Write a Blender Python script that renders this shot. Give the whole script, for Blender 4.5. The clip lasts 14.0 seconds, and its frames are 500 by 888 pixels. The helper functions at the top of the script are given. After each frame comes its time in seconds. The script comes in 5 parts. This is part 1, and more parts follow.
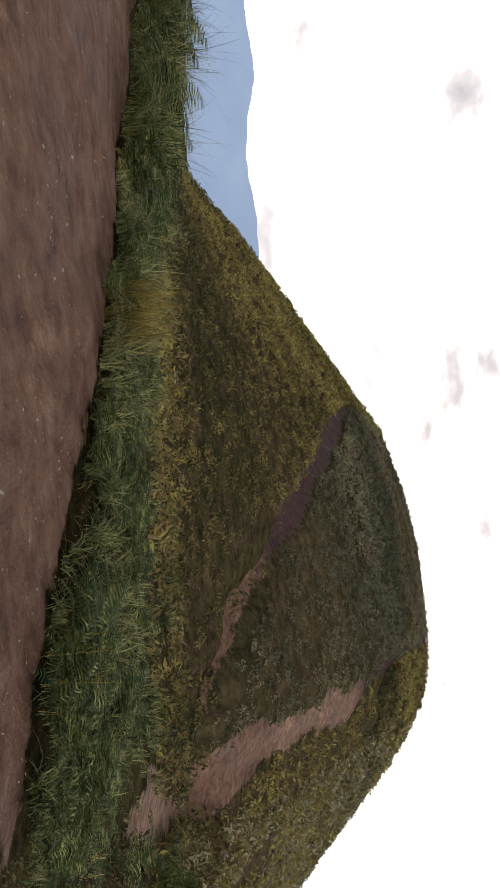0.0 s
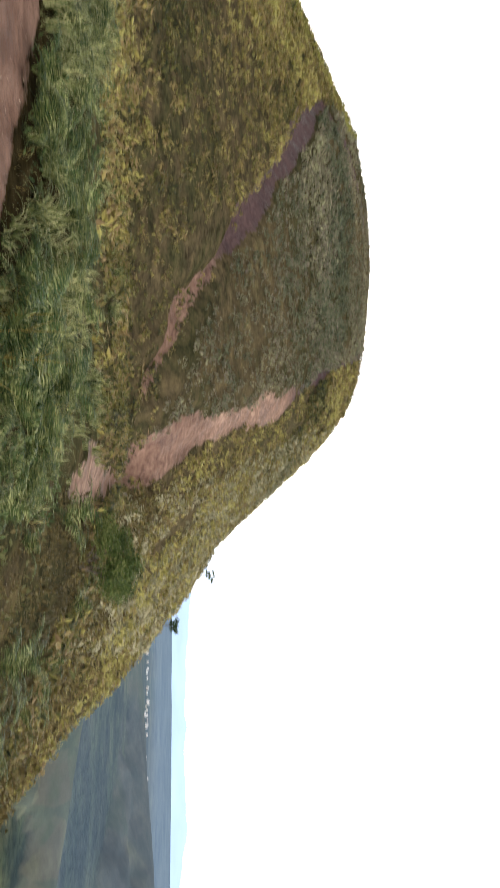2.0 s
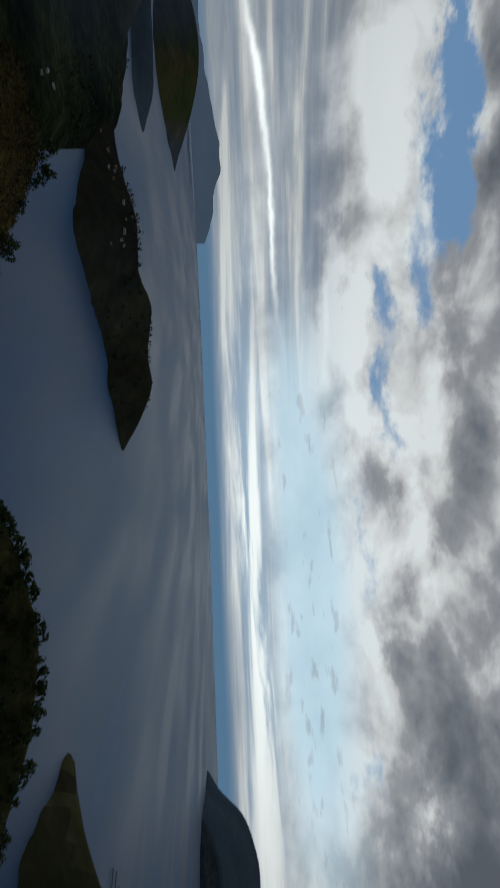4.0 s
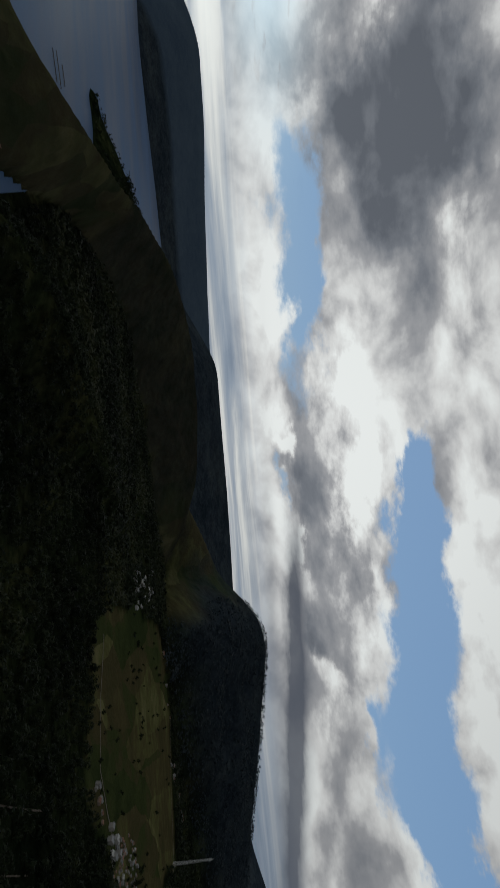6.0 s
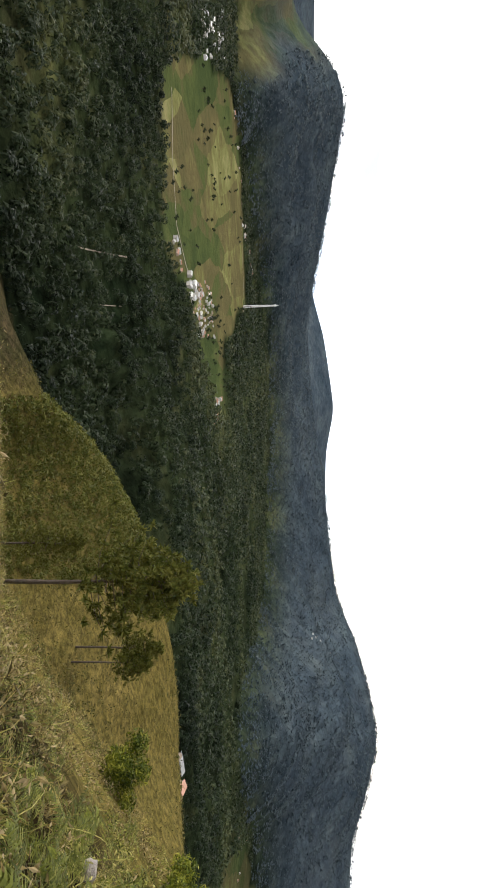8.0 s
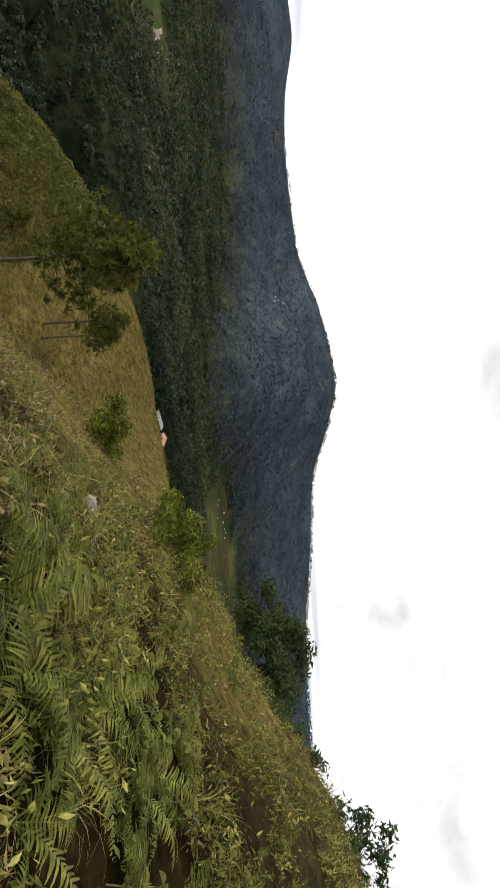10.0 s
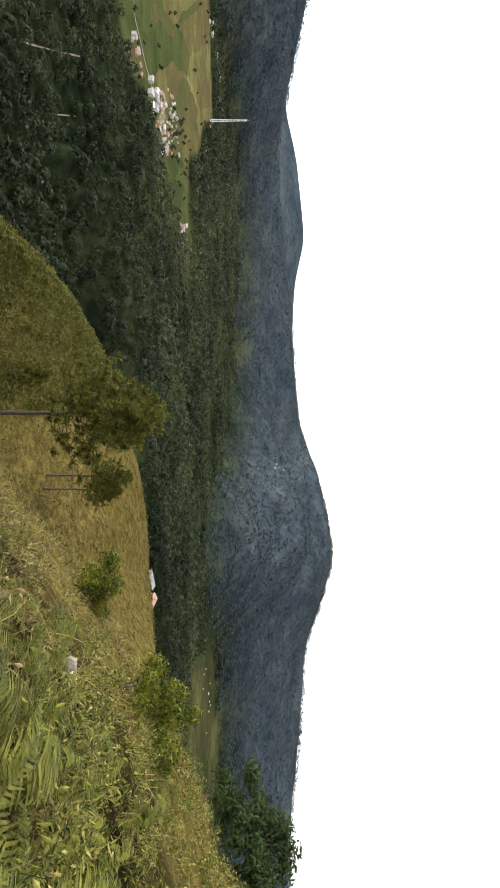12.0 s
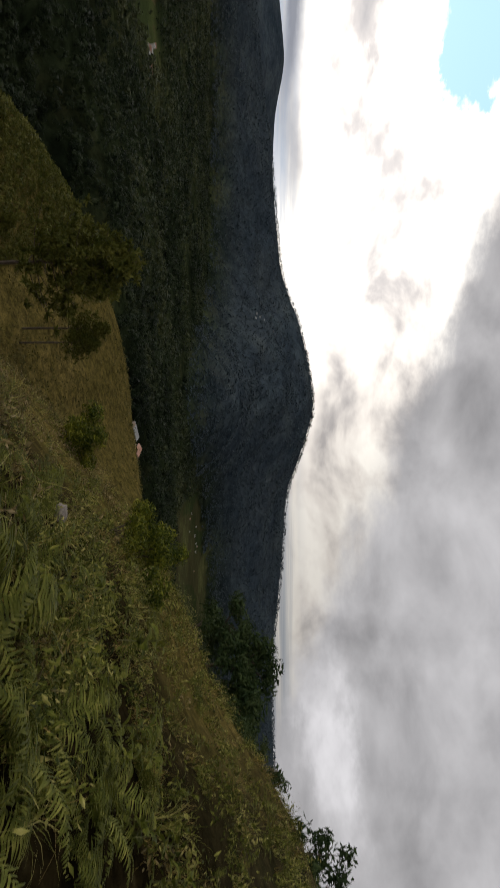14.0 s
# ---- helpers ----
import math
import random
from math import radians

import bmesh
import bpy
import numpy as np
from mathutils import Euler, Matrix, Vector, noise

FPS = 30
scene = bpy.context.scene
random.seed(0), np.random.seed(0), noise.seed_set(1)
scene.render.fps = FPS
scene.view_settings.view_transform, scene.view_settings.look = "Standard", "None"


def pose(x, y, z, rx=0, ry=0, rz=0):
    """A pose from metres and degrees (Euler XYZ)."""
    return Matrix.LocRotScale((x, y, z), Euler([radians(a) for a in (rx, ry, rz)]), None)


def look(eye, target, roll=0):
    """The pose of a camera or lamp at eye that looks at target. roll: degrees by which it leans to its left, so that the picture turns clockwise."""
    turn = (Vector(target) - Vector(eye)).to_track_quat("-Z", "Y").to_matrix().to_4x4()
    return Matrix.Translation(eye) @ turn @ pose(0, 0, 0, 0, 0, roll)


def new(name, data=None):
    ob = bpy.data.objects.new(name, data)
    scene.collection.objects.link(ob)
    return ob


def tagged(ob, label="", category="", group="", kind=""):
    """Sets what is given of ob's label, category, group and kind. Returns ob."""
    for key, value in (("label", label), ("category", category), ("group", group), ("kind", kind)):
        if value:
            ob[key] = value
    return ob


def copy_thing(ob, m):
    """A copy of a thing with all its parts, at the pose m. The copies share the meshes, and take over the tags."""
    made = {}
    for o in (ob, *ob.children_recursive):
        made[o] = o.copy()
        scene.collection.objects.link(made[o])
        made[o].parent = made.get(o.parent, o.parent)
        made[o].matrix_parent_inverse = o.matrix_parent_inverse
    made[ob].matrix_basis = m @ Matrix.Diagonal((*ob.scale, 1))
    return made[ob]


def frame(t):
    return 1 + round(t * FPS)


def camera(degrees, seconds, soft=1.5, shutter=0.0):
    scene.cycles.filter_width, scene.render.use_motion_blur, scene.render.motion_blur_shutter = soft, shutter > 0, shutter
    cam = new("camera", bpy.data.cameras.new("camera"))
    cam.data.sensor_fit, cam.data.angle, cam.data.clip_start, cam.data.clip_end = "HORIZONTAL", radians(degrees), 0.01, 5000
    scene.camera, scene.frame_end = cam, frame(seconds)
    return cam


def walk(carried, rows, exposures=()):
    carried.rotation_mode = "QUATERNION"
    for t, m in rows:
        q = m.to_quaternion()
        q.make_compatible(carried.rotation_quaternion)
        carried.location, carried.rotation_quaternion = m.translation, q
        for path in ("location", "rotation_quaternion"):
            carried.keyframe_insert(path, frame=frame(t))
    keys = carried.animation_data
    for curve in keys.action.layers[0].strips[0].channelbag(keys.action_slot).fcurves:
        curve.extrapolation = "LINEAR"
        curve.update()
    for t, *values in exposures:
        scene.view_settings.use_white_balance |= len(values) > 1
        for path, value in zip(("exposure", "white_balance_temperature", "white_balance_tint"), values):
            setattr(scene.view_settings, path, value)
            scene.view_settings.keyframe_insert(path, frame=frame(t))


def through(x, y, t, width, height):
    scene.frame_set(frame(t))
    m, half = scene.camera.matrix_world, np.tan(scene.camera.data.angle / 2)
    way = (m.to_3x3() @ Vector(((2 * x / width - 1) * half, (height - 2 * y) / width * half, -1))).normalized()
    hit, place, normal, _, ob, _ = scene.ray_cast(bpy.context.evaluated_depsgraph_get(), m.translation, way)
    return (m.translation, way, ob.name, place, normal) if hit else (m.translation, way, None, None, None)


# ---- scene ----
EYE = Vector((0.0, 0.0, 125.0))          # sea level is z = 0
GROUND_Z = EYE.z - 1.6


def bearing(az, el=0.0):
    """Unit vector for a compass bearing (degrees clockwise from +y) and a height angle."""
    a, e = radians(az), radians(el)
    return Vector((math.sin(a) * math.cos(e), math.cos(a) * math.cos(e), math.sin(e)))


def turn_of(az, el, lean):
    """The phone is held upright, so its long side lies level: a quarter turn plus the lean."""
    eye = EYE + bearing(az) * 0.08
    return look(eye, eye + bearing(az, el), 90 + lean)


cam = camera(40.8, 14.0, soft=1.5, shutter=0.12)
# seconds, bearing, height angle, lean
PAN = [
    (0.0, 0.00, 1.94, -4.87), (0.5, 1.12, 3.55, -3.29), (1.0, -0.40, 5.28, -3.57),
    (1.5, 1.61, 5.63, -3.47), (2.0, 24.91, 5.34, 0.03), (2.5, 50.90, 6.13, -0.59),
    (3.0, 70.11, 4.18, -2.79), (3.5, 83.62, 5.10, -2.92), (4.0, 99.51, 2.28, -2.39),
    (4.2, 107.90, -0.48, -4.03), (6.3, 170.27, 2.90, -4.93), (6.5, 175.86, 1.88, -4.77),
    (7.0, 190.89, -0.30, -2.80), (7.5, 200.12, -2.44, 0.02), (8.0, 205.32, -5.24, -0.68),
    (8.5, 212.11, -3.48, -1.51), (9.0, 216.33, -1.93, -0.81), (9.2, 217.84, -1.30, -1.02),
    (10.3, 236.0, -3.2, -2.2),
    (11.3, 230.70, -4.03, -2.80), (11.5, 226.79, -3.67, -1.67), (12.0, 219.43, -2.36, 0.90),
    (12.5, 216.42, -2.24, 0.43), (13.0, 216.71, -1.89, -0.18), (13.5, 218.79, -1.24, 0.00),
    (14.0, 232.08, -0.61, 0.32),
]
# seconds, stops, kelvin, tint
EXPOSURES = [(0.0, 0.2, 6500, 14), (0.5, 1.3, 6600, 15), (1.5, 1.65, 6600, 16), (2.0, 1.4, 6400, 11), (2.2, 0.5, 6300, 9), (2.5, -1.1, 6200, 8), (3.0, -1.65, 6200, 8), (3.5, -1.95, 6000, 8),
             (4.0, -2.6, 5800, 5), (4.2, -2.6, 5700, 4), (6.5, -2.35, 6200, 9), (7.0, -0.95, 6400, 11), (7.5, 0.25, 6400, 10), (8.0, 0.95, 6500, 10), (8.5, 1.35, 6550, 10), (9.2, 1.5, 6600, 11), (10.3, 0.1, 6600, 11), (11.3, -0.45, 6600, 11),
             (11.5, -0.25, 6600, 11), (12.0, 1.2, 6600, 11), (12.5, 1.4, 6600, 11), (13.0, 1.3, 6600, 11), (13.5, 0.05, 6600, 11), (14.0, -0.85, 6600, 11)]
walk(cam, [(t, turn_of(a, e, l)) for t, a, e, l in PAN], EXPOSURES)

# ---- sky and sun ----
SUN_AZ, SUN_EL = 152.0, 56.0


def nodes_of(tree):
    """A small helper that adds nodes and wires them."""
    tree.nodes.clear()

    def add(kind, inputs=None, **settings):
        n = tree.nodes.new(kind)
        for key, value in settings.items():
            if key == "operation": n.operation = value
            elif key == "blend": n.blend_type = value
            elif key == "data_type": n.data_type = value
            elif key == "attribute": n.attribute_name = value
            elif key == "noise_dimensions": n.noise_dimensions = value
            elif key == "feature": n.feature = value
            elif key == "clamp": n.use_clamp = value
        for key, value in (inputs or {}).items():
            if isinstance(value, bpy.types.NodeSocket):
                tree.links.new(value, n.inputs[key])
            else:
                n.inputs[key].default_value = value
        return n
    return add


def ramp(add, tree, fac, stops):
    n = add("ShaderNodeValToRGB")
    el = n.color_ramp.elements
    while len(el) < len(stops):
        el.new(0.5)
    for e, (p, c) in zip(el, stops):
        e.position = p
        e.color = (*c, 1) if len(c) == 3 else c
    tree.links.new(fac, n.inputs[0])
    return n.outputs[0]


def math_node(add, op, a, b=None, clamp=False):
    n = add("ShaderNodeMath", operation=op, clamp=clamp)
    tree = n.id_data
    for i, v in enumerate((a, b)):
        if v is None:
            continue
        if isinstance(v, bpy.types.NodeSocket):
            tree.links.new(v, n.inputs[i])
        else:
            n.inputs[i].default_value = v
    return n.outputs[0]


def mix(add, fac, a, b, blend="MIX"):
    n = add("ShaderNodeMix", data_type="RGBA")
    n.blend_type = blend
    tree = n.id_data
    for i, v in ((0, fac), (6, a), (7, b)):
        if isinstance(v, bpy.types.NodeSocket):
            tree.links.new(v, n.inputs[i])
        else:
            n.inputs[i].default_value = v if i == 0 else (*v, 1)
    return n.outputs[2]


def build_world():
    """Broken cloud: layered stratus over the bay, heaped cloud with blue gaps, a grey shower cloud over the valley's end."""
    w = bpy.data.worlds.new("sky")
    scene.world = w
    w.use_nodes = True
    tree = w.node_tree
    add = nodes_of(tree)

    def m(op, a, b=None, clamp=False):
        return math_node(add, op, a, b, clamp)

    def grey_of(v):
        return add("ShaderNodeCombineXYZ", {0: v, 1: v, 2: v}).outputs[0]

    def steps(v, lo, hi, a=0.0, b=1.0):
        n = add("ShaderNodeMapRange", {0: v, 1: lo, 2: hi, 3: a, 4: b})
        n.interpolation_type = "SMOOTHSTEP"
        return n.outputs[0]
    sky = tree.nodes.new("ShaderNodeTexSky")
    sky.sky_type, sky.sun_disc = "NISHITA", False
    sky.sun_elevation, sky.sun_rotation = radians(SUN_EL), radians(SUN_AZ)
    sky.altitude, sky.dust_density, sky.air_density = 120, 1.0, 1.0
    way = add("ShaderNodeTexCoord").outputs["Generated"]
    sep = add("ShaderNodeSeparateXYZ", {0: way})
    up = sep.outputs[2]
    az = m("ADD", m("MULTIPLY", m("ARCTAN2", m("MULTIPLY", sep.outputs[0], -1.0), m("MULTIPLY", sep.outputs[1], -1.0)), 57.2958), 180.0)
    el = m("MULTIPLY", m("ARCSINE", up), 57.2958)
    # bearing and height, stirred at two scales, so that no edge is round
    lying = add("ShaderNodeVectorMath", {0: way, 1: (1.0, 1.0, 2.2)}, operation="MULTIPLY").outputs[0]
    stir = add("ShaderNodeSeparateColor", {0: add("ShaderNodeTexNoise", {"Vector": lying, "Scale": 7.0, "Detail": 7.0, "Roughness": 0.62}).outputs[1]})
    sx, sz = m("SUBTRACT", stir.outputs[0], 0.5), m("SUBTRACT", stir.outputs[1], 0.5)
    A, E = m("ADD", az, m("MULTIPLY", sx, 17.0)), m("ADD", el, m("MULTIPLY", sz, 8.5))
    A1, E1 = m("ADD", az, m("MULTIPLY", sx, 5.0)), m("ADD", el, m("MULTIPLY", sz, 1.3))

    def oval(row, A=A, E=E):
        a0, e0, wa, we, amount, *tilt = row
        da = m("SUBTRACT", A, a0)
        de = m("SUBTRACT", E, e0)
        if tilt:
            de = m("SUBTRACT", de, m("MULTIPLY", da, tilt[0]))
        da, de = m("DIVIDE", da, wa), m("DIVIDE", de, we)
        d = m("ADD", m("MULTIPLY", da, da), m("MULTIPLY", de, de))
        return m("MULTIPLY", m("POWER", 2.718, m("MULTIPLY", d, -1.0)), amount)

    def total(rows, A=A, E=E):
        s = None
        for row in rows:
            t = oval(row, A, E)
            s = t if s is None else m("ADD", s, t)
        return s
    # how bright the cloud is, direction by direction: the veiled sun lights the southern half
    glow = m("ADD", 1.1, total([(100, 8, 50, 40, 3.3), (170, 10, 40, 40, 3.0), (214, 9, 16, 14, 1.9), (101, 3, 14, 6, 1.6), (66, 12, 22, 16, 0.9), (20, 12, 30, 22, 0.8), (340, 12, 25, 22, 1.0)], az, el))
    # heaped cloud, lit from above
    tall = add("ShaderNodeVectorMath", {0: way, 1: (1.0, 1.0, 1.7)}, operation="MULTIPLY").outputs[0]

    def heaps(v):
        return add("ShaderNodeTexNoise", {"Vector": v, "Scale": 6.5, "Detail": 9.0, "Roughness": 0.52, "Distortion": 0.25}).outputs[0]
    puff = heaps(tall)
    relief = m("SUBTRACT", puff, heaps(add("ShaderNodeVectorMath", {0: tall, 1: (0.01, -0.02, 0.045)}, operation="ADD").outputs[0]))
    bulk = add("ShaderNodeTexNoise", {"Vector": lying, "Scale": 2.6, "Detail": 5.0, "Roughness": 0.5}).outputs[0]
    grey = total([(66, 8.0, 16, 3.0, 0.22), (84, 8.4, 8, 1.2, 0.28), (66, 22.5, 9, 2.6, 0.45), (77, 24, 10, 3.2, 0.5), (92, 20.5, 8, 2.4, 0.4), (104, 22.5, 8, 3, 0.35), (103, 13.5, 3, 1.2, 0.3), (110, 19, 8, 2.5, 0.25),
                  (121, 16, 8, 3.6, 0.42), (131, 16.5, 8, 3.6, 0.48), (136, 12, 6, 3, 0.4), (141, 15, 8, 4.5, 0.5), (139, 20, 9, 4.5, 0.45), (150, 21, 7, 3.0, 0.25), (154, 13, 7, 1.6, 0.12, 0.45),
                  (163, 7.6, 8, 1.7, 0.42), (172, 8.2, 8, 2.2, 0.5), (180, 8.6, 4, 2.6, 0.38), (168, 19.5, 8, 2.5, 0.12), (192, 6.6, 8, 2.6, 0.26), (200, 7.5, 7, 2.6, 0.18), (195, 10, 3, 1.0, 0.12),
                  (55, 5, 14, 1.5, 0.2)])
    bright = total([(54, 11.9, 4, 1.2, 0.3), (73, 13, 7, 1.2, 0.3), (91, 10.6, 4, 1.1, 0.45), (113, 16.5, 4, 1.5, 0.25), (116.5, 11.9, 2.5, 0.9, 0.3), (108, 16, 3, 1.2, 0.25), (129, 13.4, 3, 1.0, 0.3), (146, 22, 5, 2.0, 0.4),
                    (157.5, 11.3, 2.6, 1.1, 0.45), (162.5, 12.0, 2.6, 1.0, 0.4), (169, 11.9, 3.2, 1.3, 0.6), (176, 12.3, 3.0, 0.9, 0.3), (183, 7.4, 2.2, 1.1, 0.5), (161.6, 5.9, 1.6, 0.7, 0.5), (170, 5.9, 1.4, 0.6, 0.45),
                    (150, 5.7, 2.0, 0.9, 0.5), (202, 10.6, 3.5, 1.2, 0.4), (182, 19.5, 12, 2.2, 0.3)])
    thick = m("ADD", m("ADD", m("MULTIPLY", m("SUBTRACT", puff, 0.5), 0.75), m("MULTIPLY", m("SUBTRACT", bulk, 0.5), 0.6)), m("ADD", 0.14, grey))
    thick = m("SUBTRACT", m("SUBTRACT", thick, m("MULTIPLY", relief, 2.0)), bright, True)
    cloud = ramp(add, tree, thick, [(0.0, (1.0, 0.965, 0.89)), (0.18, (0.80, 0.755, 0.70)), (0.42, (0.42, 0.40, 0.39)), (0.75, (0.22, 0.222, 0.235)), (1.0, (0.14, 0.145, 0.16))])
    cloud = mix(add, 1.0, cloud, grey_of(glow), "MULTIPLY")
    # clear gaps
    gap = total([(54, 17.4, 3, 1.3, 0.8), (60, 16.4, 4, 1.2, 0.6), (66, 17.4, 4, 1.5, 0.9), (73, 17.8, 6, 2.3, 1.2), (79, 19.0, 4, 1.3, 0.9), (86, 16.8, 5, 1.8, 0.9), (88, 13.2, 3.5, 1.0, 0.7), (97, 13.9, 6, 1.2, 0.8), (107, 11.3, 5, 1.1, 0.7),
                 (126, 10.4, 4, 1.0, 0.6), (166, 16.4, 4, 1.6, 1.0), (172, 16.6, 5, 2.5, 1.3), (179, 15.8, 5, 2.6, 1.4), (187, 14.2, 5, 3.2, 1.5), (194, 13.4, 5, 2.2, 1.3), (200, 15.2, 5, 1.9, 1.2), (186, 10.4, 4, 0.9, 0.7),
                 (202, 15.6, 5, 2.0, 0.9), (150, 8.6, 8, 1.6, 1.0), (140, 7.0, 7, 2.0, 0.9), (163, 9.8, 2, 0.8, 0.3), (165, 5.7, 1.5, 0.7, 0.7)])
    clear = steps(m("ADD", gap, m("MULTIPLY", m("SUBTRACT", puff, 0.5), -1.7)), 0.34, 0.95)
    blue = mix(add, 1.0, sky.outputs[0], (0.42, 0.40, 0.37), "MULTIPLY")
    blue = mix(add, 0.65, blue, (1.0, 1.68, 2.7))
    both = mix(add, clear, cloud, blue)
    # a pale clear band over the bay, with small flecks of cloud
    band = add("ShaderNodeVectorMath", {0: way, 1: (1.3, 1.3, 26.0)}, operation="MULTIPLY").outputs[0]
    strata = add("ShaderNodeTexNoise", {"Vector": band, "Scale": 1.7, "Detail": 8.0, "Roughness": 0.58, "Distortion": 0.5}).outputs[0]
    fleck = add("ShaderNodeVectorMath", {0: way, 1: (6.0, 6.0, 30.0)}, operation="MULTIPLY").outputs[0]
    fleck = steps(add("ShaderNodeTexNoise", {"Vector": fleck, "Scale": 2.6, "Detail": 5.0, "Roughness": 0.5}).outputs[0], 0.60, 0.68)
    pale_band = mix(add, m("MULTIPLY", fleck, 0.6), (3.3, 4.1, 4.4), (2.0, 2.25, 2.4))
    both = mix(add, m("MINIMUM", total([(106, 7.0, 13, 3.0, 1.0), (122, 6.4, 12, 2.6, 0.9), (94, 5.6, 7, 1.4, 0.6)], A1, E1), 0.85), both, pale_band)
    # layered stratus near the horizon
    pale = ramp(add, tree, strata, [(0.33, (0.30, 0.37, 0.47)), (0.45, (0.46, 0.52, 0.60)), (0.54, (0.66, 0.68, 0.70)), (0.63, (1.15, 1.1, 1.0))])
    pale = mix(add, 1.0, pale, grey_of(m("MULTIPLY", glow, 0.68)), "MULTIPLY")
    both = mix(add, m("MULTIPLY", m("MAXIMUM", steps(el, 4.4, 1.6), m("MINIMUM", total([(62, 6.0, 22, 4.2, 1.0), (84, 6.0, 8, 2.6, 0.7)], A1, E1), 0.85)), 0.94), both, pale)
    both = mix(add, m("MINIMUM", total([(103, 2.2, 16, 1.4, 0.9), (122, 2.0, 14, 1.2, 0.6)], A1, E1), 0.9), both, mix(add, steps(strata, 0.42, 0.56), (2.2, 2.7, 3.1), (6.2, 6.0, 5.4)))
    # a thin bright streak between the layers, and the grey bar of stratus over the range
    both = mix(add, m("MINIMUM", total([(71, 3.6, 5, 0.28, 1.2, 0.12), (81, 4.65, 6, 0.22, 1.0, 0.06), (58, 2.2, 5, 0.25, 0.6)], A1, E1), 1.0), both, (6.2, 6.0, 5.4))
    lane = total([(176, 5.6, 9, 0.75, 1.0, -0.09), (188, 4.1, 9, 0.8, 1.1, -0.11), (199, 2.5, 8, 0.8, 0.9, -0.1), (209, 2.9, 5, 0.9, 0.6), (176, 3.6, 16, 0.5, 0.35, -0.05)], A1, E1)
    lane = m("MULTIPLY", lane, m("ADD", m("MULTIPLY", strata, 1.1), 0.42))
    both = mix(add, m("MINIMUM", lane, 0.9), both, (0.42, 0.45, 0.54))
    # the grey shower cloud whose edge slants down to the valley's end
    edge = m("MINIMUM", m("SUBTRACT", 17.6, m("MULTIPLY", m("SUBTRACT", A1, 211.0), 0.27)), m("SUBTRACT", 12.8, m("MULTIPLY", m("SUBTRACT", A1, 228.0), 0.43)))
    inside = m("MULTIPLY", steps(m("SUBTRACT", m("ADD", m("MULTIPLY", E, 0.75), m("MULTIPLY", E1, 0.25)), edge), -1.2, 2.2), m("MULTIPLY", steps(az, 204.0, 214.0), steps(az, 320.0, 285.0)))
    dusk = m("ADD", m("ADD", 0.86, m("MULTIPLY", m("SUBTRACT", bulk, 0.5), -0.8)), m("ADD", m("MULTIPLY", m("SUBTRACT", puff, 0.5), -0.35), m("MULTIPLY", relief, 1.0)))
    dusk = m("MAXIMUM", m("ADD", dusk, total([(247, 8.5, 6, 2.4, -0.22), (257, 6.0, 5, 1.6, 0.5), (262, 10, 5, 2.0, -0.12)])), 0.3)
    both = mix(add, m("MULTIPLY", inside, 0.96), both, mix(add, 1.0, (0.98, 0.98, 1.02), grey_of(dusk), "MULTIPLY"))
    # unseen dark cloud overhead, added to cut the skylight on the land
    both = mix(add, steps(up, 0.42, 0.62, 0.0, 0.93), both, (0.14, 0.15, 0.17))
    # the hazy far sea below the level line
    both = mix(add, steps(up, 0.004, -0.014), both, (0.60, 1.05, 1.55))
    bg = add("ShaderNodeBackground", {0: both, 1: 1.0})
    add("ShaderNodeOutputWorld", {0: bg.outputs[0]})


build_world()
sun = bpy.data.lights.new("sun", "SUN")
sun.energy, sun.angle, sun.color = 1.1, radians(10), (1.0, 0.91, 0.76)
new("sun", sun).matrix_world = look(bearing(SUN_AZ, SUN_EL) * 200, (0, 0, 0))
# ---- materials ----
def material(name, colours, scale=1.0, rough=0.9, bump=0.3, bump_scale=None, metal=0.0, detail=6.0, spec=0.3, piece=0.0):
    """A procedural surface: two scales of colour noise, fine relief; piece varies it object by object."""
    m = bpy.data.materials.new(name)
    m.use_nodes = True
    tree = m.node_tree
    add = nodes_of(tree)
    pos = add("ShaderNodeTexCoord").outputs["Object"]
    a = add("ShaderNodeTexNoise", {"Vector": pos, "Scale": scale, "Detail": detail, "Roughness": 0.6}).outputs[0]
    b = add("ShaderNodeTexNoise", {"Vector": pos, "Scale": scale * 7.3, "Detail": 4.0, "Roughness": 0.65}).outputs[0]
    f = math_node(add, "ADD", math_node(add, "MULTIPLY", a, 0.6), math_node(add, "MULTIPLY", b, 0.4))
    if piece:
        r = add("ShaderNodeObjectInfo").outputs["Random"]
        i = add("ShaderNodeNewGeometry").outputs["Random Per Island"]
        r = math_node(add, "ADD", math_node(add, "MULTIPLY", r, 0.5), math_node(add, "MULTIPLY", i, 0.5))
        f = math_node(add, "ADD", f, math_node(add, "MULTIPLY", math_node(add, "SUBTRACT", r, 0.5), piece))
    lo, hi = 0.3, 0.7
    n = len(colours) - 1
    col = ramp(add, tree, f, [(lo + (hi - lo) * k / n, c) for k, c in enumerate(colours)])
    h = add("ShaderNodeTexNoise", {"Vector": pos, "Scale": bump_scale or scale * 9, "Detail": 5.0}).outputs[0]
    nrm = add("ShaderNodeBump", {"Strength": bump, "Distance": 0.05, "Height": h}).outputs[0]
    p = add("ShaderNodeBsdfPrincipled", {"Base Color": col, "Roughness": rough, "Metallic": metal, "Normal": nrm, "Specular IOR Level": spec})
    add("ShaderNodeOutputMaterial", {0: p.outputs[0]})
    return m


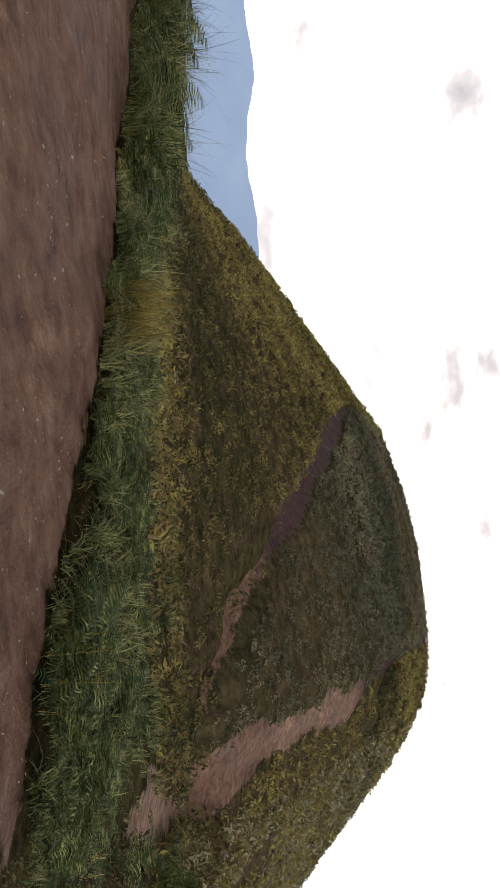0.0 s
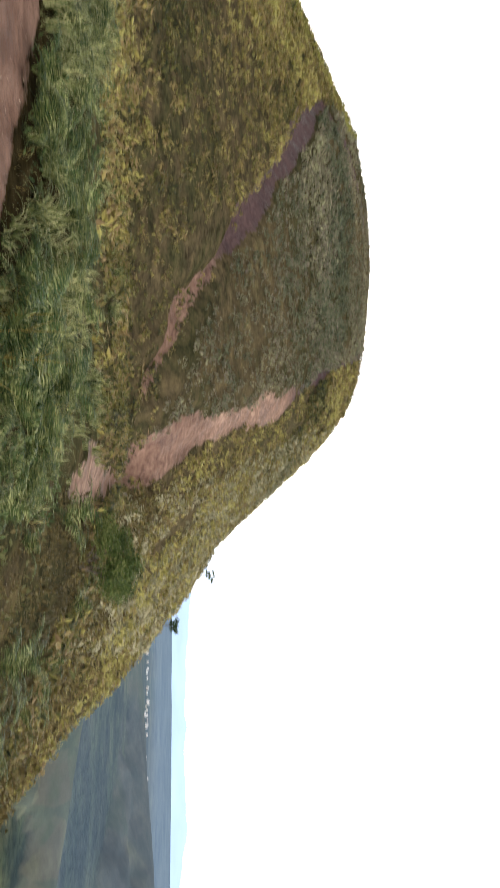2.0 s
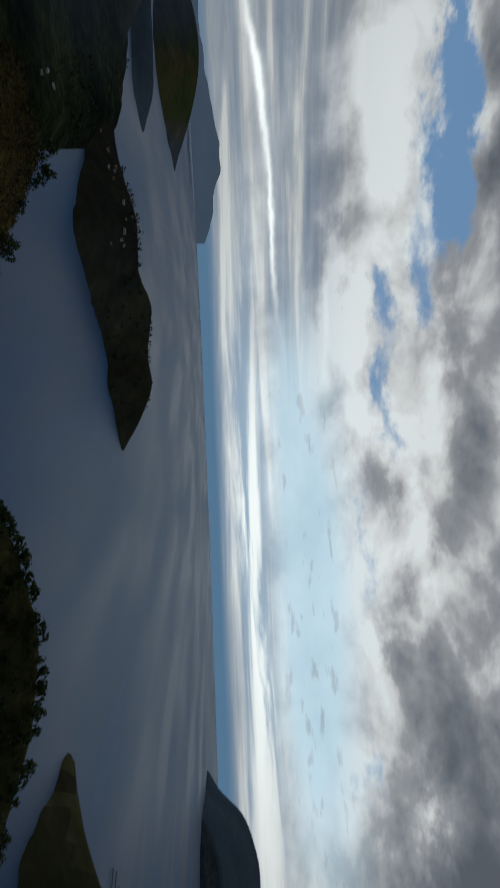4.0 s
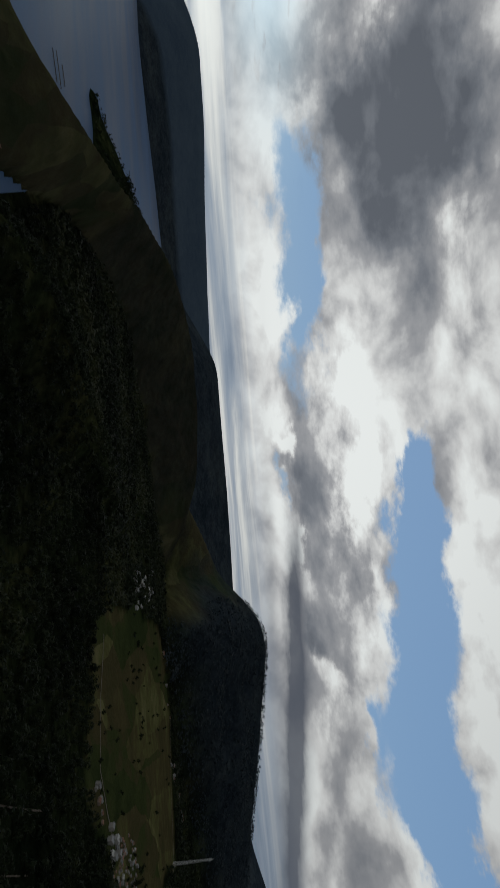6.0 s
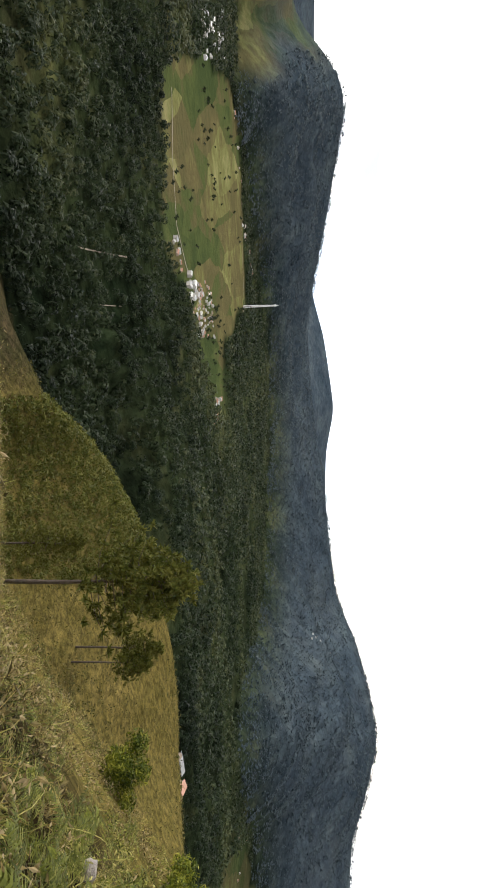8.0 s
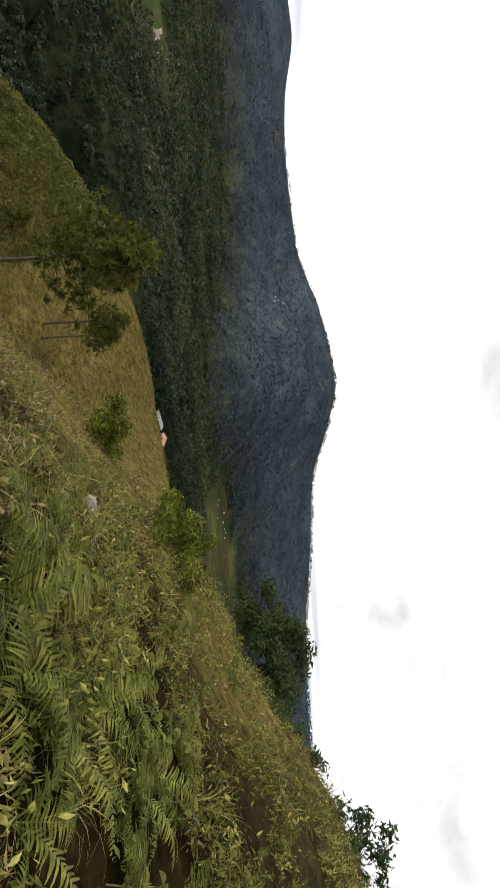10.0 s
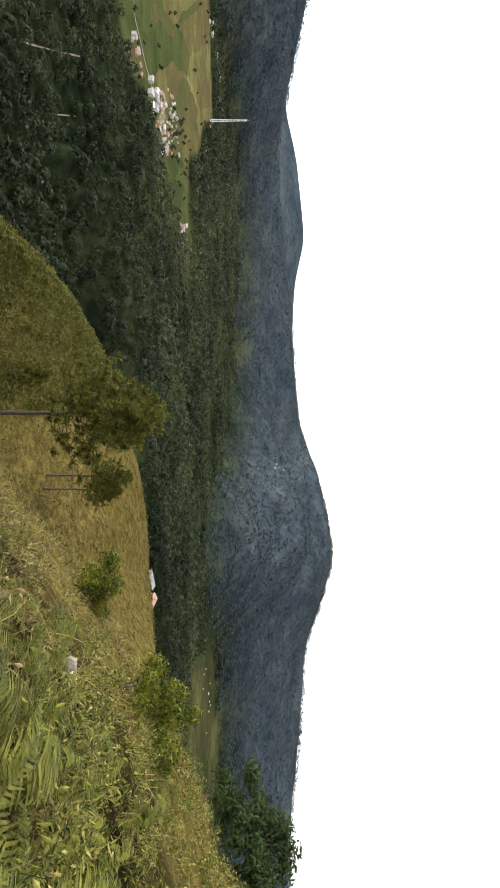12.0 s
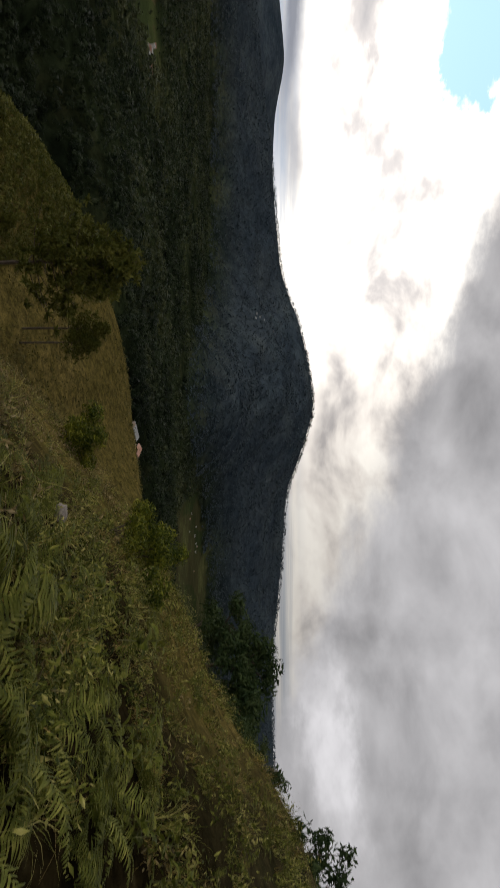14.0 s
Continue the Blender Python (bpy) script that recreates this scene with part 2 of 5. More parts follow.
def leaf_material(name, colours, scale=0.6, piece=0.5, through=0.2):
    """Foliage: varies leaf by leaf, lets some light through."""
    m = bpy.data.materials.new(name)
    m.use_nodes = True
    tree = m.node_tree
    add = nodes_of(tree)
    pos = add("ShaderNodeTexCoord").outputs["Object"]
    a = add("ShaderNodeTexNoise", {"Vector": pos, "Scale": scale, "Detail": 5.0}).outputs[0]
    b = add("ShaderNodeTexNoise", {"Vector": pos, "Scale": scale * 14, "Detail": 2.0}).outputs[0]
    a = math_node(add, "ADD", math_node(add, "MULTIPLY", a, 1.1), math_node(add, "MULTIPLY", b, 0.8))
    a = math_node(add, "SUBTRACT", a, 0.45)
    i = add("ShaderNodeNewGeometry").outputs["Random Per Island"]
    o = add("ShaderNodeObjectInfo").outputs["Random"]
    r = math_node(add, "ADD", math_node(add, "MULTIPLY", i, 0.6), math_node(add, "MULTIPLY", o, 0.4))
    f = math_node(add, "ADD", a, math_node(add, "MULTIPLY", math_node(add, "SUBTRACT", r, 0.5), piece))
    n = len(colours) - 1
    col = ramp(add, tree, f, [(0.25 + 0.5 * k / n, c) for k, c in enumerate(colours)])
    p = add("ShaderNodeBsdfPrincipled", {"Base Color": col, "Roughness": 0.6, "Specular IOR Level": 0.08})
    t = add("ShaderNodeBsdfTranslucent", {"Color": col})
    s = add("ShaderNodeMixShader", {0: through, 1: p.outputs[0], 2: t.outputs[0]})
    add("ShaderNodeOutputMaterial", {0: s.outputs[0]})
    return m


def ground_material():
    """Grassland, wood floor, fields and bare soil, laid out by land-cover masks of the sheet; others put haze, shade
    and sunlight into the colour.
    """
    m = bpy.data.materials.new("land")
    m.use_nodes = True
    tree = m.node_tree
    add = nodes_of(tree)
    pos = add("ShaderNodeTexCoord").outputs["Object"]

    def noise_of(scale, detail=6.0, rough=0.6):
        return add("ShaderNodeTexNoise", {"Vector": pos, "Scale": scale, "Detail": detail, "Roughness": rough}).outputs[0]

    def mask(name):
        return add("ShaderNodeAttribute", attribute=name).outputs["Fac"]
    n1, n2, n3, n4 = noise_of(0.035), noise_of(0.6), noise_of(3.0), noise_of(0.006, 8.0)
    f = math_node(add, "ADD", math_node(add, "MULTIPLY", n1, 0.5), math_node(add, "MULTIPLY", n2, 0.5))
    grass = ramp(add, tree, f, [(0.33, (0.016, 0.018, 0.010)), (0.45, (0.030, 0.029, 0.015)), (0.55, (0.046, 0.037, 0.022)), (0.68, (0.068, 0.060, 0.030))])
    g2 = math_node(add, "ADD", math_node(add, "MULTIPLY", n4, 0.6), math_node(add, "MULTIPLY", n1, 0.4))
    wood = ramp(add, tree, g2, [(0.36, (0.010, 0.016, 0.009)), (0.5, (0.022, 0.030, 0.015)), (0.62, (0.048, 0.052, 0.025))])
    # woods of the ranges, with the blue of distant haze in the colour
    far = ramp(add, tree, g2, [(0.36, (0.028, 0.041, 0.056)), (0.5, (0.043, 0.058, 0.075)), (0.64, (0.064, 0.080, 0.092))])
    wave = add("ShaderNodeVectorMath", {0: add("ShaderNodeTexNoise", {"Vector": pos, "Scale": 0.010, "Detail": 4.0}).outputs[1], 1: (2.4, 1.3, 0)}, operation="MULTIPLY").outputs[0]
    plots = add("ShaderNodeTexVoronoi", {"Vector": add("ShaderNodeVectorMath", {0: add("ShaderNodeCombineXYZ", {0: mask("plot_x"), 1: mask("plot_y"), 2: 0.0}).outputs[0], 1: wave}, operation="ADD").outputs[0], "Scale": 0.40}).outputs["Color"]
    plot = add("ShaderNodeSeparateColor", {0: plots}).outputs[0]
    g3 = math_node(add, "ADD", math_node(add, "MULTIPLY", plot, 0.22), math_node(add, "MULTIPLY", math_node(add, "ADD", math_node(add, "MULTIPLY", n1, 0.35), math_node(add, "MULTIPLY", n4, 0.65)), 0.76))
    field = ramp(add, tree, g3, [(0.36, (0.040, 0.056, 0.022)), (0.44, (0.060, 0.076, 0.028)), (0.49, (0.078, 0.072, 0.034)), (0.54, (0.092, 0.080, 0.038)), (0.60, (0.125, 0.130, 0.050)), (0.66, (0.19, 0.18, 0.085))])
    s = math_node(add, "ADD", math_node(add, "MULTIPLY", n2, 0.45), math_node(add, "MULTIPLY", n3, 0.55))
    soil = ramp(add, tree, s, [(0.32, (0.038, 0.021, 0.016)), (0.44, (0.076, 0.044, 0.032)), (0.55, (0.120, 0.074, 0.055)), (0.68, (0.185, 0.122, 0.092))])
    gold = ramp(add, tree, f, [(0.33, (0.048, 0.043, 0.014)), (0.48, (0.085, 0.072, 0.023)), (0.66, (0.135, 0.11, 0.04))])
    grass = mix(add, mask("gold"), grass, gold)
    clump = math_node(add, "ADD", math_node(add, "MULTIPLY", noise_of(1.5, 4.0), 0.6), math_node(add, "MULTIPLY", noise_of(5.5, 3.0), 0.4))
    grass = mix(add, 1.0, grass, ramp(add, tree, clump, [(0.36, (0.40, 0.40, 0.42)), (0.5, (0.95, 0.93, 0.9)), (0.64, (1.65, 1.55, 1.35))]), "MULTIPLY")
    # crowns seen from afar: lumps of tree size, shade between them put into the colour
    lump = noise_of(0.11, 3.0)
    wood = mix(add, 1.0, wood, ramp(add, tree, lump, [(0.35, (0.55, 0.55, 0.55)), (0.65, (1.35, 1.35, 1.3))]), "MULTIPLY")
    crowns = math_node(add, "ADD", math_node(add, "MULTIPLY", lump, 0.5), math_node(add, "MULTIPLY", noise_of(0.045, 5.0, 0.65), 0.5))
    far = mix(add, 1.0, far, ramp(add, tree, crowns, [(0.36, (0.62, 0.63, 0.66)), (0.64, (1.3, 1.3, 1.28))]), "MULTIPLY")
    # whole stands of wood, lighter and darker, with relief shading put into the colour
    stand_shade = ramp(add, tree, noise_of(0.011, 4.0, 0.5), [(0.36, (0.50, 0.52, 0.55)), (0.5, (0.95, 0.95, 0.95)), (0.64, (1.55, 1.5, 1.3))])
    wood = mix(add, 1.0, wood, stand_shade, "MULTIPLY")
    far = mix(add, 0.35, far, stand_shade, "MULTIPLY")
    # earth under the plants, its colour darkened to imitate shade in the gaps
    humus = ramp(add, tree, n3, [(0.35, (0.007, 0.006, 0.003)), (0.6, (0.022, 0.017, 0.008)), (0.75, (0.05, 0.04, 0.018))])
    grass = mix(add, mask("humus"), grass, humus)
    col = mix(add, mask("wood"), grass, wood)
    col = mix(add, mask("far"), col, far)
    col = mix(add, mask("field"), col, field)
    edge = math_node(add, "ADD", mask("soil"), math_node(add, "MULTIPLY", math_node(add, "SUBTRACT", n3, 0.5), 1.5))
    edge = add("ShaderNodeMapRange", {0: edge, 1: 0.4, 2: 0.6, 3: 0.0, 4: 1.0}).outputs[0]
    soil = mix(add, mask("gully"), soil, ramp(add, tree, s, [(0.35, (0.018, 0.011, 0.012)), (0.5, (0.044, 0.028, 0.028)), (0.65, (0.074, 0.047, 0.045))]))
    soil = mix(add, mask("clay"), soil, ramp(add, tree, s, [(0.36, (0.055, 0.032, 0.024)), (0.5, (0.135, 0.085, 0.063)), (0.64, (0.26, 0.18, 0.135))]))
    col = mix(add, edge, col, soil)
    # aerial haze painted over the distant land
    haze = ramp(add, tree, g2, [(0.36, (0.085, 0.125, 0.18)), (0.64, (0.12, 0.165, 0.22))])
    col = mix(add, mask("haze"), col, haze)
    relief = math_node(add, "ADD", math_node(add, "MULTIPLY", noise_of(1.2), 1.0), math_node(add, "MULTIPLY", noise_of(9.0), 0.25))
    nrm = add("ShaderNodeBump", {"Strength": 0.85, "Distance": 0.3, "Height": relief}).outputs[0]
    trees = math_node(add, "MAXIMUM", mask("wood"), mask("far"))
    nrm = add("ShaderNodeBump", {"Strength": 0.9, "Distance": math_node(add, "MULTIPLY", trees, 4.0), "Height": lump, "Normal": nrm}).outputs[0]
    wet = add("ShaderNodeMapRange", {0: n2, 1: 0.42, 2: 0.6, 3: 0.55, 4: 0.9}).outputs[0]
    p = add("ShaderNodeBsdfPrincipled", {"Base Color": col, "Roughness": wet, "Normal": nrm, "Specular IOR Level": math_node(add, "MULTIPLY", edge, 0.03)})
    add("ShaderNodeOutputMaterial", {0: p.outputs[0]})
    return m


def water_material():
    m = bpy.data.materials.new("sea_water")
    m.use_nodes = True
    tree = m.node_tree
    add = nodes_of(tree)
    pos = add("ShaderNodeTexCoord").outputs["Object"]
    long_ = add("ShaderNodeVectorMath", {0: pos, 1: (0.0018, 0.0065, 1.0)}, operation="MULTIPLY").outputs[0]
    a = add("ShaderNodeTexNoise", {"Vector": long_, "Scale": 1.0, "Detail": 6.0, "Roughness": 0.55}).outputs[0]
    col = ramp(add, tree, a, [(0.35, (0.004, 0.062, 0.19)), (0.5, (0.012, 0.092, 0.26)), (0.65, (0.035, 0.135, 0.34))])
    wave = add("ShaderNodeTexNoise", {"Vector": pos, "Scale": 0.22, "Detail": 5.0}).outputs[0]
    nrm = add("ShaderNodeBump", {"Strength": 0.2, "Distance": 0.5, "Height": wave}).outputs[0]
    r = add("ShaderNodeMapRange", {0: a, 1: 0.4, 2: 0.6, 3: 0.36, 4: 0.46}).outputs[0]
    p = add("ShaderNodeBsdfPrincipled", {"Base Color": col, "Roughness": r, "Normal": nrm, "IOR": 1.33, "Specular IOR Level": 0.27})
    add("ShaderNodeOutputMaterial", {0: p.outputs[0]})
    return m


LAND = ground_material()
WATER = water_material()

# ---- the lie of the land ----
NOISE = np.random.RandomState(7).rand(256, 256)


def fbm(x, y, size, octaves=4, gain=0.5):
    """Fractal value noise about 0, wave length size in metres."""
    total, amp = np.zeros_like(x), 1.0
    for k in range(octaves):
        u, v = x / size + 17.3 * k, y / size + 5.1 * k
        i, j = np.floor(u).astype(int), np.floor(v).astype(int)
        fu, fv = u - i, v - j
        fu, fv = fu * fu * (3 - 2 * fu), fv * fv * (3 - 2 * fv)
        i0, i1, j0, j1 = i % 256, (i + 1) % 256, j % 256, (j + 1) % 256
        total = total + amp * ((NOISE[i0, j0] * (1 - fu) + NOISE[i1, j0] * fu) * (1 - fv)
                               + (NOISE[i0, j1] * (1 - fu) + NOISE[i1, j1] * fu) * fv - 0.5)
        size, amp = size * 0.5, amp * gain
    return total


def smooth(x, lo, hi):
    t = np.clip((x - lo) / (hi - lo), 0, 1)
    return t * t * (3 - 2 * t)


def around(az, stops):
    """Interpolates (bearing, value) stops round the compass."""
    a = [s[0] for s in stops]
    v = [s[1] for s in stops]
    return np.interp(np.mod(az - a[0], 360) + a[0], a + [a[0] + 360], v + [v[0]])


CRESTS = []


def crest(stops, front=0.4, back=0.6, ends=0.5, foot=None, rough=0.12, cover="wood"):
    """A ridge: (bearing, distance, height angle seen from the hilltop) along its top, and its slopes.
    foot: the distance at which its near face starts from the ground at the hilltop's foot."""
    CRESTS.append((stops, front, back, ends, foot, rough, cover))


# the grassy hill across the dirt clearing, and its shoulder running down to the right
crest([(-26, 62, -3.5), (-21.2, 70, -1.0), (-18, 75, 1.65), (-14.2, 82, 4.25), (-9.8, 90, 6.85), (-4.6, 100, 10.15), (0.4, 106, 13.1), (5.4, 110, 14.4),
       (10.3, 112, 15.0), (15.6, 110, 14.85), (19.6, 108, 14.25), (22.2, 105, 13.4), (25.8, 100, 10.5), (29.4, 95, 6.6), (31.7, 92, 4.1), (33.2, 90, 2.4),
       (36.1, 84, 0.7), (41.2, 64, -3.6), (47.3, 42, -9.2), (54.2, 31, -14.5)], back=0.45, ends=0.6, foot=24, rough=0.025, cover="grass")
# brown slopes over the bay
crest([(40, 560, -7.0), (47.6, 580, -8.1), (56, 600, -8.9), (61.7, 570, -9.5), (64, 545, -10.9), (66.3, 530, -12.1), (68.6, 520, -13.1)], front=0.28, back=0.35, ends=0.5, rough=0.16, cover="bare")
crest([(38, 1500, -3.6), (43, 1480, -3.6), (47, 1450, -3.3), (52, 1400, -2.9), (56.4, 1350, -2.4), (59, 1300, -2.2), (62.2, 1200, -2.4), (65.2, 1120, -3.8), (67, 1060, -5.2), (69.5, 980, -6.5), (71.8, 900, -7.3)], front=0.2, back=0.25, ends=0.4, rough=0.14, cover="bare")
# headland
crest([(71, 880, -7.4), (76, 800, -7.3), (81, 760, -6.1), (85.3, 780, -6.4), (87.5, 830, -5.3), (91.7, 850, -6.1), (94.2, 855, -5.6), (98, 855, -7.3), (99.6, 840, -8.6)],
      front=0.36, back=0.36, ends=0.5, rough=0.09, cover="bare")
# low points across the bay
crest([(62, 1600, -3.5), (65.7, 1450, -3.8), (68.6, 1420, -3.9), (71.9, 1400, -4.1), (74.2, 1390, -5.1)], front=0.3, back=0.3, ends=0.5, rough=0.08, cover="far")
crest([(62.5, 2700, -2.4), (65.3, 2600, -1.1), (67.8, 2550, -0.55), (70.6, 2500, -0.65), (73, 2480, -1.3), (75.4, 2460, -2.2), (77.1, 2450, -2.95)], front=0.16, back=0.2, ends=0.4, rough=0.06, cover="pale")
# wooded hump below, and the cove behind it
crest([(92, 200, -25.0), (99.5, 225, -21.4), (103.6, 240, -18.7), (108, 250, -17.0), (114.5, 255, -15.3), (121.9, 255, -15.5), (129.7, 245, -17.2), (134, 235, -20)], front=0.5, back=0.7, ends=0.5, rough=0.06)
crest([(124.1, 558, -12.3), (126.9, 545, -11.8), (130.4, 530, -10.8), (135.7, 560, -8.3), (139.4, 640, -6.4), (140.9, 740, -5.6), (142.8, 850, -4.2), (144.8, 950, -3.4), (146.9, 1050, -2.3), (150.7, 1200, -1.5), (154, 1280, -1.1), (160, 1330, -1.2),
       (165, 1330, -1.7), (169, 1300, -3.2)], front=0.42, back=0.45, ends=0.6, rough=0.12, cover="bare")
crest([(134.5, 1040, -6.5), (136.1, 1050, -6.4), (138, 1050, -5.7), (141, 1050, -4.9), (146, 1060, -4.0)], front=0.4, back=0.4, ends=0.6, rough=0.06)
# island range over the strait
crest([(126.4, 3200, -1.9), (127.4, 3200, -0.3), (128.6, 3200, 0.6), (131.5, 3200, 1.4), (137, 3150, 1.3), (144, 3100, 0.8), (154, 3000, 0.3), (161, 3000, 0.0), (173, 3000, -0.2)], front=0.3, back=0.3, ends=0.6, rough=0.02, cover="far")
# dark range behind the coast hills
crest([(150, 2400, -1.8), (152.5, 2400, -0.6), (154.3, 2400, 0.3), (155.7, 2400, 0.8), (161, 2400, 0.75), (166, 2400, 0.75), (171, 2400, 0.65), (176, 2400, 0.5), (182, 2400, 0.0)], front=0.3, back=0.3, ends=0.6, rough=0.05, cover="far")
# wooded flank towards the valley
crest([(140, 330, -17), (143, 360, -14.4), (147, 390, -12.6), (152, 440, -11.3), (157, 490, -10.3), (161, 540, -9.3), (165.5, 640, -8.8), (169, 760, -8.8)], front=0.34, back=0.3, ends=0.4, rough=0.08)
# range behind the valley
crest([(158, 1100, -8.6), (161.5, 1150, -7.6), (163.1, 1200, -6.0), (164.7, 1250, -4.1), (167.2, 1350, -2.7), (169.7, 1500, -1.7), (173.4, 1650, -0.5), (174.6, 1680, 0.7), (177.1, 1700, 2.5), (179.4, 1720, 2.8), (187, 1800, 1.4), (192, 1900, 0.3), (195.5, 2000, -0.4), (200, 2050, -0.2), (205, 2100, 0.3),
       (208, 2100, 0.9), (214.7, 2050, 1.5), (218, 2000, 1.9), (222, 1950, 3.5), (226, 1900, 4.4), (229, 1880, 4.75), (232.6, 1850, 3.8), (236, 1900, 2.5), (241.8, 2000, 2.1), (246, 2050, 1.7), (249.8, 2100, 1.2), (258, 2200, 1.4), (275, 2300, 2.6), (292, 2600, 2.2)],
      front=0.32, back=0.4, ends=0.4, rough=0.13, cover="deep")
crest([(188, 3300, 0.2), (193, 3300, 0.2), (196.3, 3300, 1.1), (200, 3300, 1.6), (202.5, 3300, 1.9), (206, 3300, 1.2), (212, 3300, 1.0), (220, 3300, 0.8)], front=0.3, back=0.4, ends=0.4, rough=0.03, cover="far")
# foothills in the valley
crest([(197, 1500, -5.2), (205, 1150, -6.8), (212, 1250, -5.7), (217, 1100, -6.2), (223, 1250, -5.2), (228, 1350, -4.8), (234, 1500, -4.2)], front=0.22, back=0.2, ends=0.3, rough=0.22)
crest([(196, 420, -13.6), (203, 430, -12.4), (210, 420, -11.6), (217, 400, -11.6), (224, 420, -10.6), (231, 480, -9.6), (238, 600, -8.2)], front=0.3, back=0.16, ends=0.3, rough=0.28)
# grassy spur below the hilltop
crest([(201, 60, -23.0), (205.3, 75, -18.7), (209, 80, -16.6), (212, 84, -15.0), (218.9, 92, -12.7), (221.8, 95, -11.7), (226.6, 98, -10.9), (230.3, 98, -10.6), (234.8, 92, -10.0), (239.4, 80, -9.2), (246, 62, -7.4), (252, 50, -6)], front=0.12, back=0.45, ends=0.4, rough=0.03, cover="grass")


def land(az, r):
    """Height and land cover at bearings az (degrees) and distances r, two arrays of one shape."""
    x, y = r * np.sin(np.radians(az)), r * np.cos(np.radians(az))
    # the hilltop under the camera and its own slopes
    pitch = around(az, [(-40, -0.002), (0, -0.012), (26, -0.035), (38, -0.09), (46, -0.15), (56, -0.235), (62, -0.30), (67, -0.26), (70, -0.21), (76, -0.20), (80, -0.24), (90, -0.36), (130, -0.46), (200, -0.48), (217, -0.46), (225, -0.36),
                        (231, -0.25), (236, -0.165), (239.6, -0.105), (243, -0.055), (246.6, -0.02), (251, 0.012), (255, 0.05), (258, 0.095), (262, 0.14), (266, 0.165), (285, 0.12), (300, 0.0)])
    far = np.maximum(r - 2.2, 0)
    near = GROUND_Z + pitch * far
    steep = around(az, [(0, 0.0), (32, 0.05), (60, 0.55), (200, 0.35), (236, 0.25), (262, 0.2), (300, 0.1), (330, 0.15), (345, 0.0)])
    near = near - around(az, [(228, 0.0), (238, 0.16), (268, 0.22), (290, 0.0)]) * np.maximum(r - 22, 0)
    near = near - steep * np.maximum(r - 36, 0) - 0.25 * np.maximum(r - 75, 0)
    near = near + fbm(x, y, 9.0, 3) * 0.5 * smooth(r, 3, 14)
    wet = around(az, [(73, 0), (77, 1), (134, 1), (152, 0)])
    plain = 15 + fbm(x, y, 420, 3) * 9 * smooth(r, 700, 900) + 14 * smooth(r, 1500, 3200)
    base = plain * (1 - wet) - 9 * wet
    lo = around(az, [(36, 9e3), (58, 9e3), (61, 2600), (63, 1500), (64, 1350), (68, 1100), (72, 960), (76, 900), (134, 500), (150, 1100), (158, 2300), (186, 2500), (192, 9e3)])
    base = np.where(r > lo, np.minimum(base, -9), base)
    base = base * smooth(r, 0, 60)
    z = np.maximum(base, near)
    kind = np.where(near > base, 0, 1)           # 0 grass, 1 wood, 2 bare, 3 far, 4 deep wood, 5 pale
    for stops, front, back, ends, foot, rough, cover in CRESTS:
        a0, a1 = stops[0][0], stops[-1][0]
        mid = (a0 + a1) / 2
        if a1 < a0:
            stops = [(a - 360 if a > 180 else a, d, e) for a, d, e in stops]
            a0, a1 = stops[0][0], stops[-1][0]
            mid = (a0 + a1) / 2
        a = np.mod(az - mid + 180, 360) - 180 + mid
        ca = np.clip(a, a0, a1)
        rc, zc = 0.0, EYE.z
        for w, share in ((-0.9, 0.17), (-0.45, 0.22), (0.0, 0.22), (0.45, 0.22), (0.9, 0.17)):
            rc = rc + share * np.interp(ca + w * 1.6, [s[0] for s in stops], [s[1] for s in stops])
            zc = zc + share * np.interp(ca + w, [s[0] for s in stops], [s[1] * math.tan(radians(s[2])) for s in stops])
        off = r - rc
        soft = 0.03 * rc
        dist = np.sqrt(off * off + soft * soft) - soft
        if foot is None:
            fall = np.where(off < 0, front, back) * dist
        else:
            ground = GROUND_Z + around(az, [(-40, 0.0), (20, -1.2), (34, -2.5), (50, -5)])
            share = np.clip(-off / np.maximum(rc - foot, 8), 0, 1.0)
            fall = np.where(off < 0, (zc - ground) * share + 0.3 * np.maximum(foot - r, 0), back * dist)
        side = np.radians(np.abs(a - ca)) * np.minimum(r, rc * 1.3)
        wob = fbm(x, y, 0.22 * rc, 5, 0.55)
        scar = 1 - np.abs(fbm(x + 300, y, 0.12 * rc, 4)) * 2
        h = zc - fall - ends * side + wob * rough * rc * 0.25 * smooth(dist + side, 0.0, 0.1 * rc) - (1 - scar) * rough * 0.12 * rc * smooth(dist, 0, 0.08 * rc)
        kind = np.where(h > z, ["grass", "wood", "bare", "far", "deep", "pale"].index(cover), kind)
        z = np.maximum(z, h)
    return x, y, z, kind


def height(az, r):
    return float(land(np.array([[float(az)]]), np.array([[float(r)]]))[2][0, 0])


def at(az, r, up=0.0):
    d = bearing(az) * r
    return Vector((d.x, d.y, height(az, r) + up))


# the dirt clearing: a strip past the hilltop; two worn trails up the hill
ROAD_A, ROAD_DIR = Vector((1.9, 5.5)), Vector((-0.72, 0.694))


def near_line(x, y, line):
    """Distance of points to a polyline given as (bearing, distance) stops, and the share along it."""
    best = np.full_like(x, 1e9)
    pts = [(r * math.sin(radians(a)), r * math.cos(radians(a))) for a, r in line]
    for (ax, ay), (bx, by) in zip(pts, pts[1:]):
        dx, dy = bx - ax, by - ay
        t = np.clip(((x - ax) * dx + (y - ay) * dy) / (dx * dx + dy * dy), 0, 1)
        best = np.minimum(best, np.hypot(x - ax - t * dx, y - ay - t * dy))
    return best


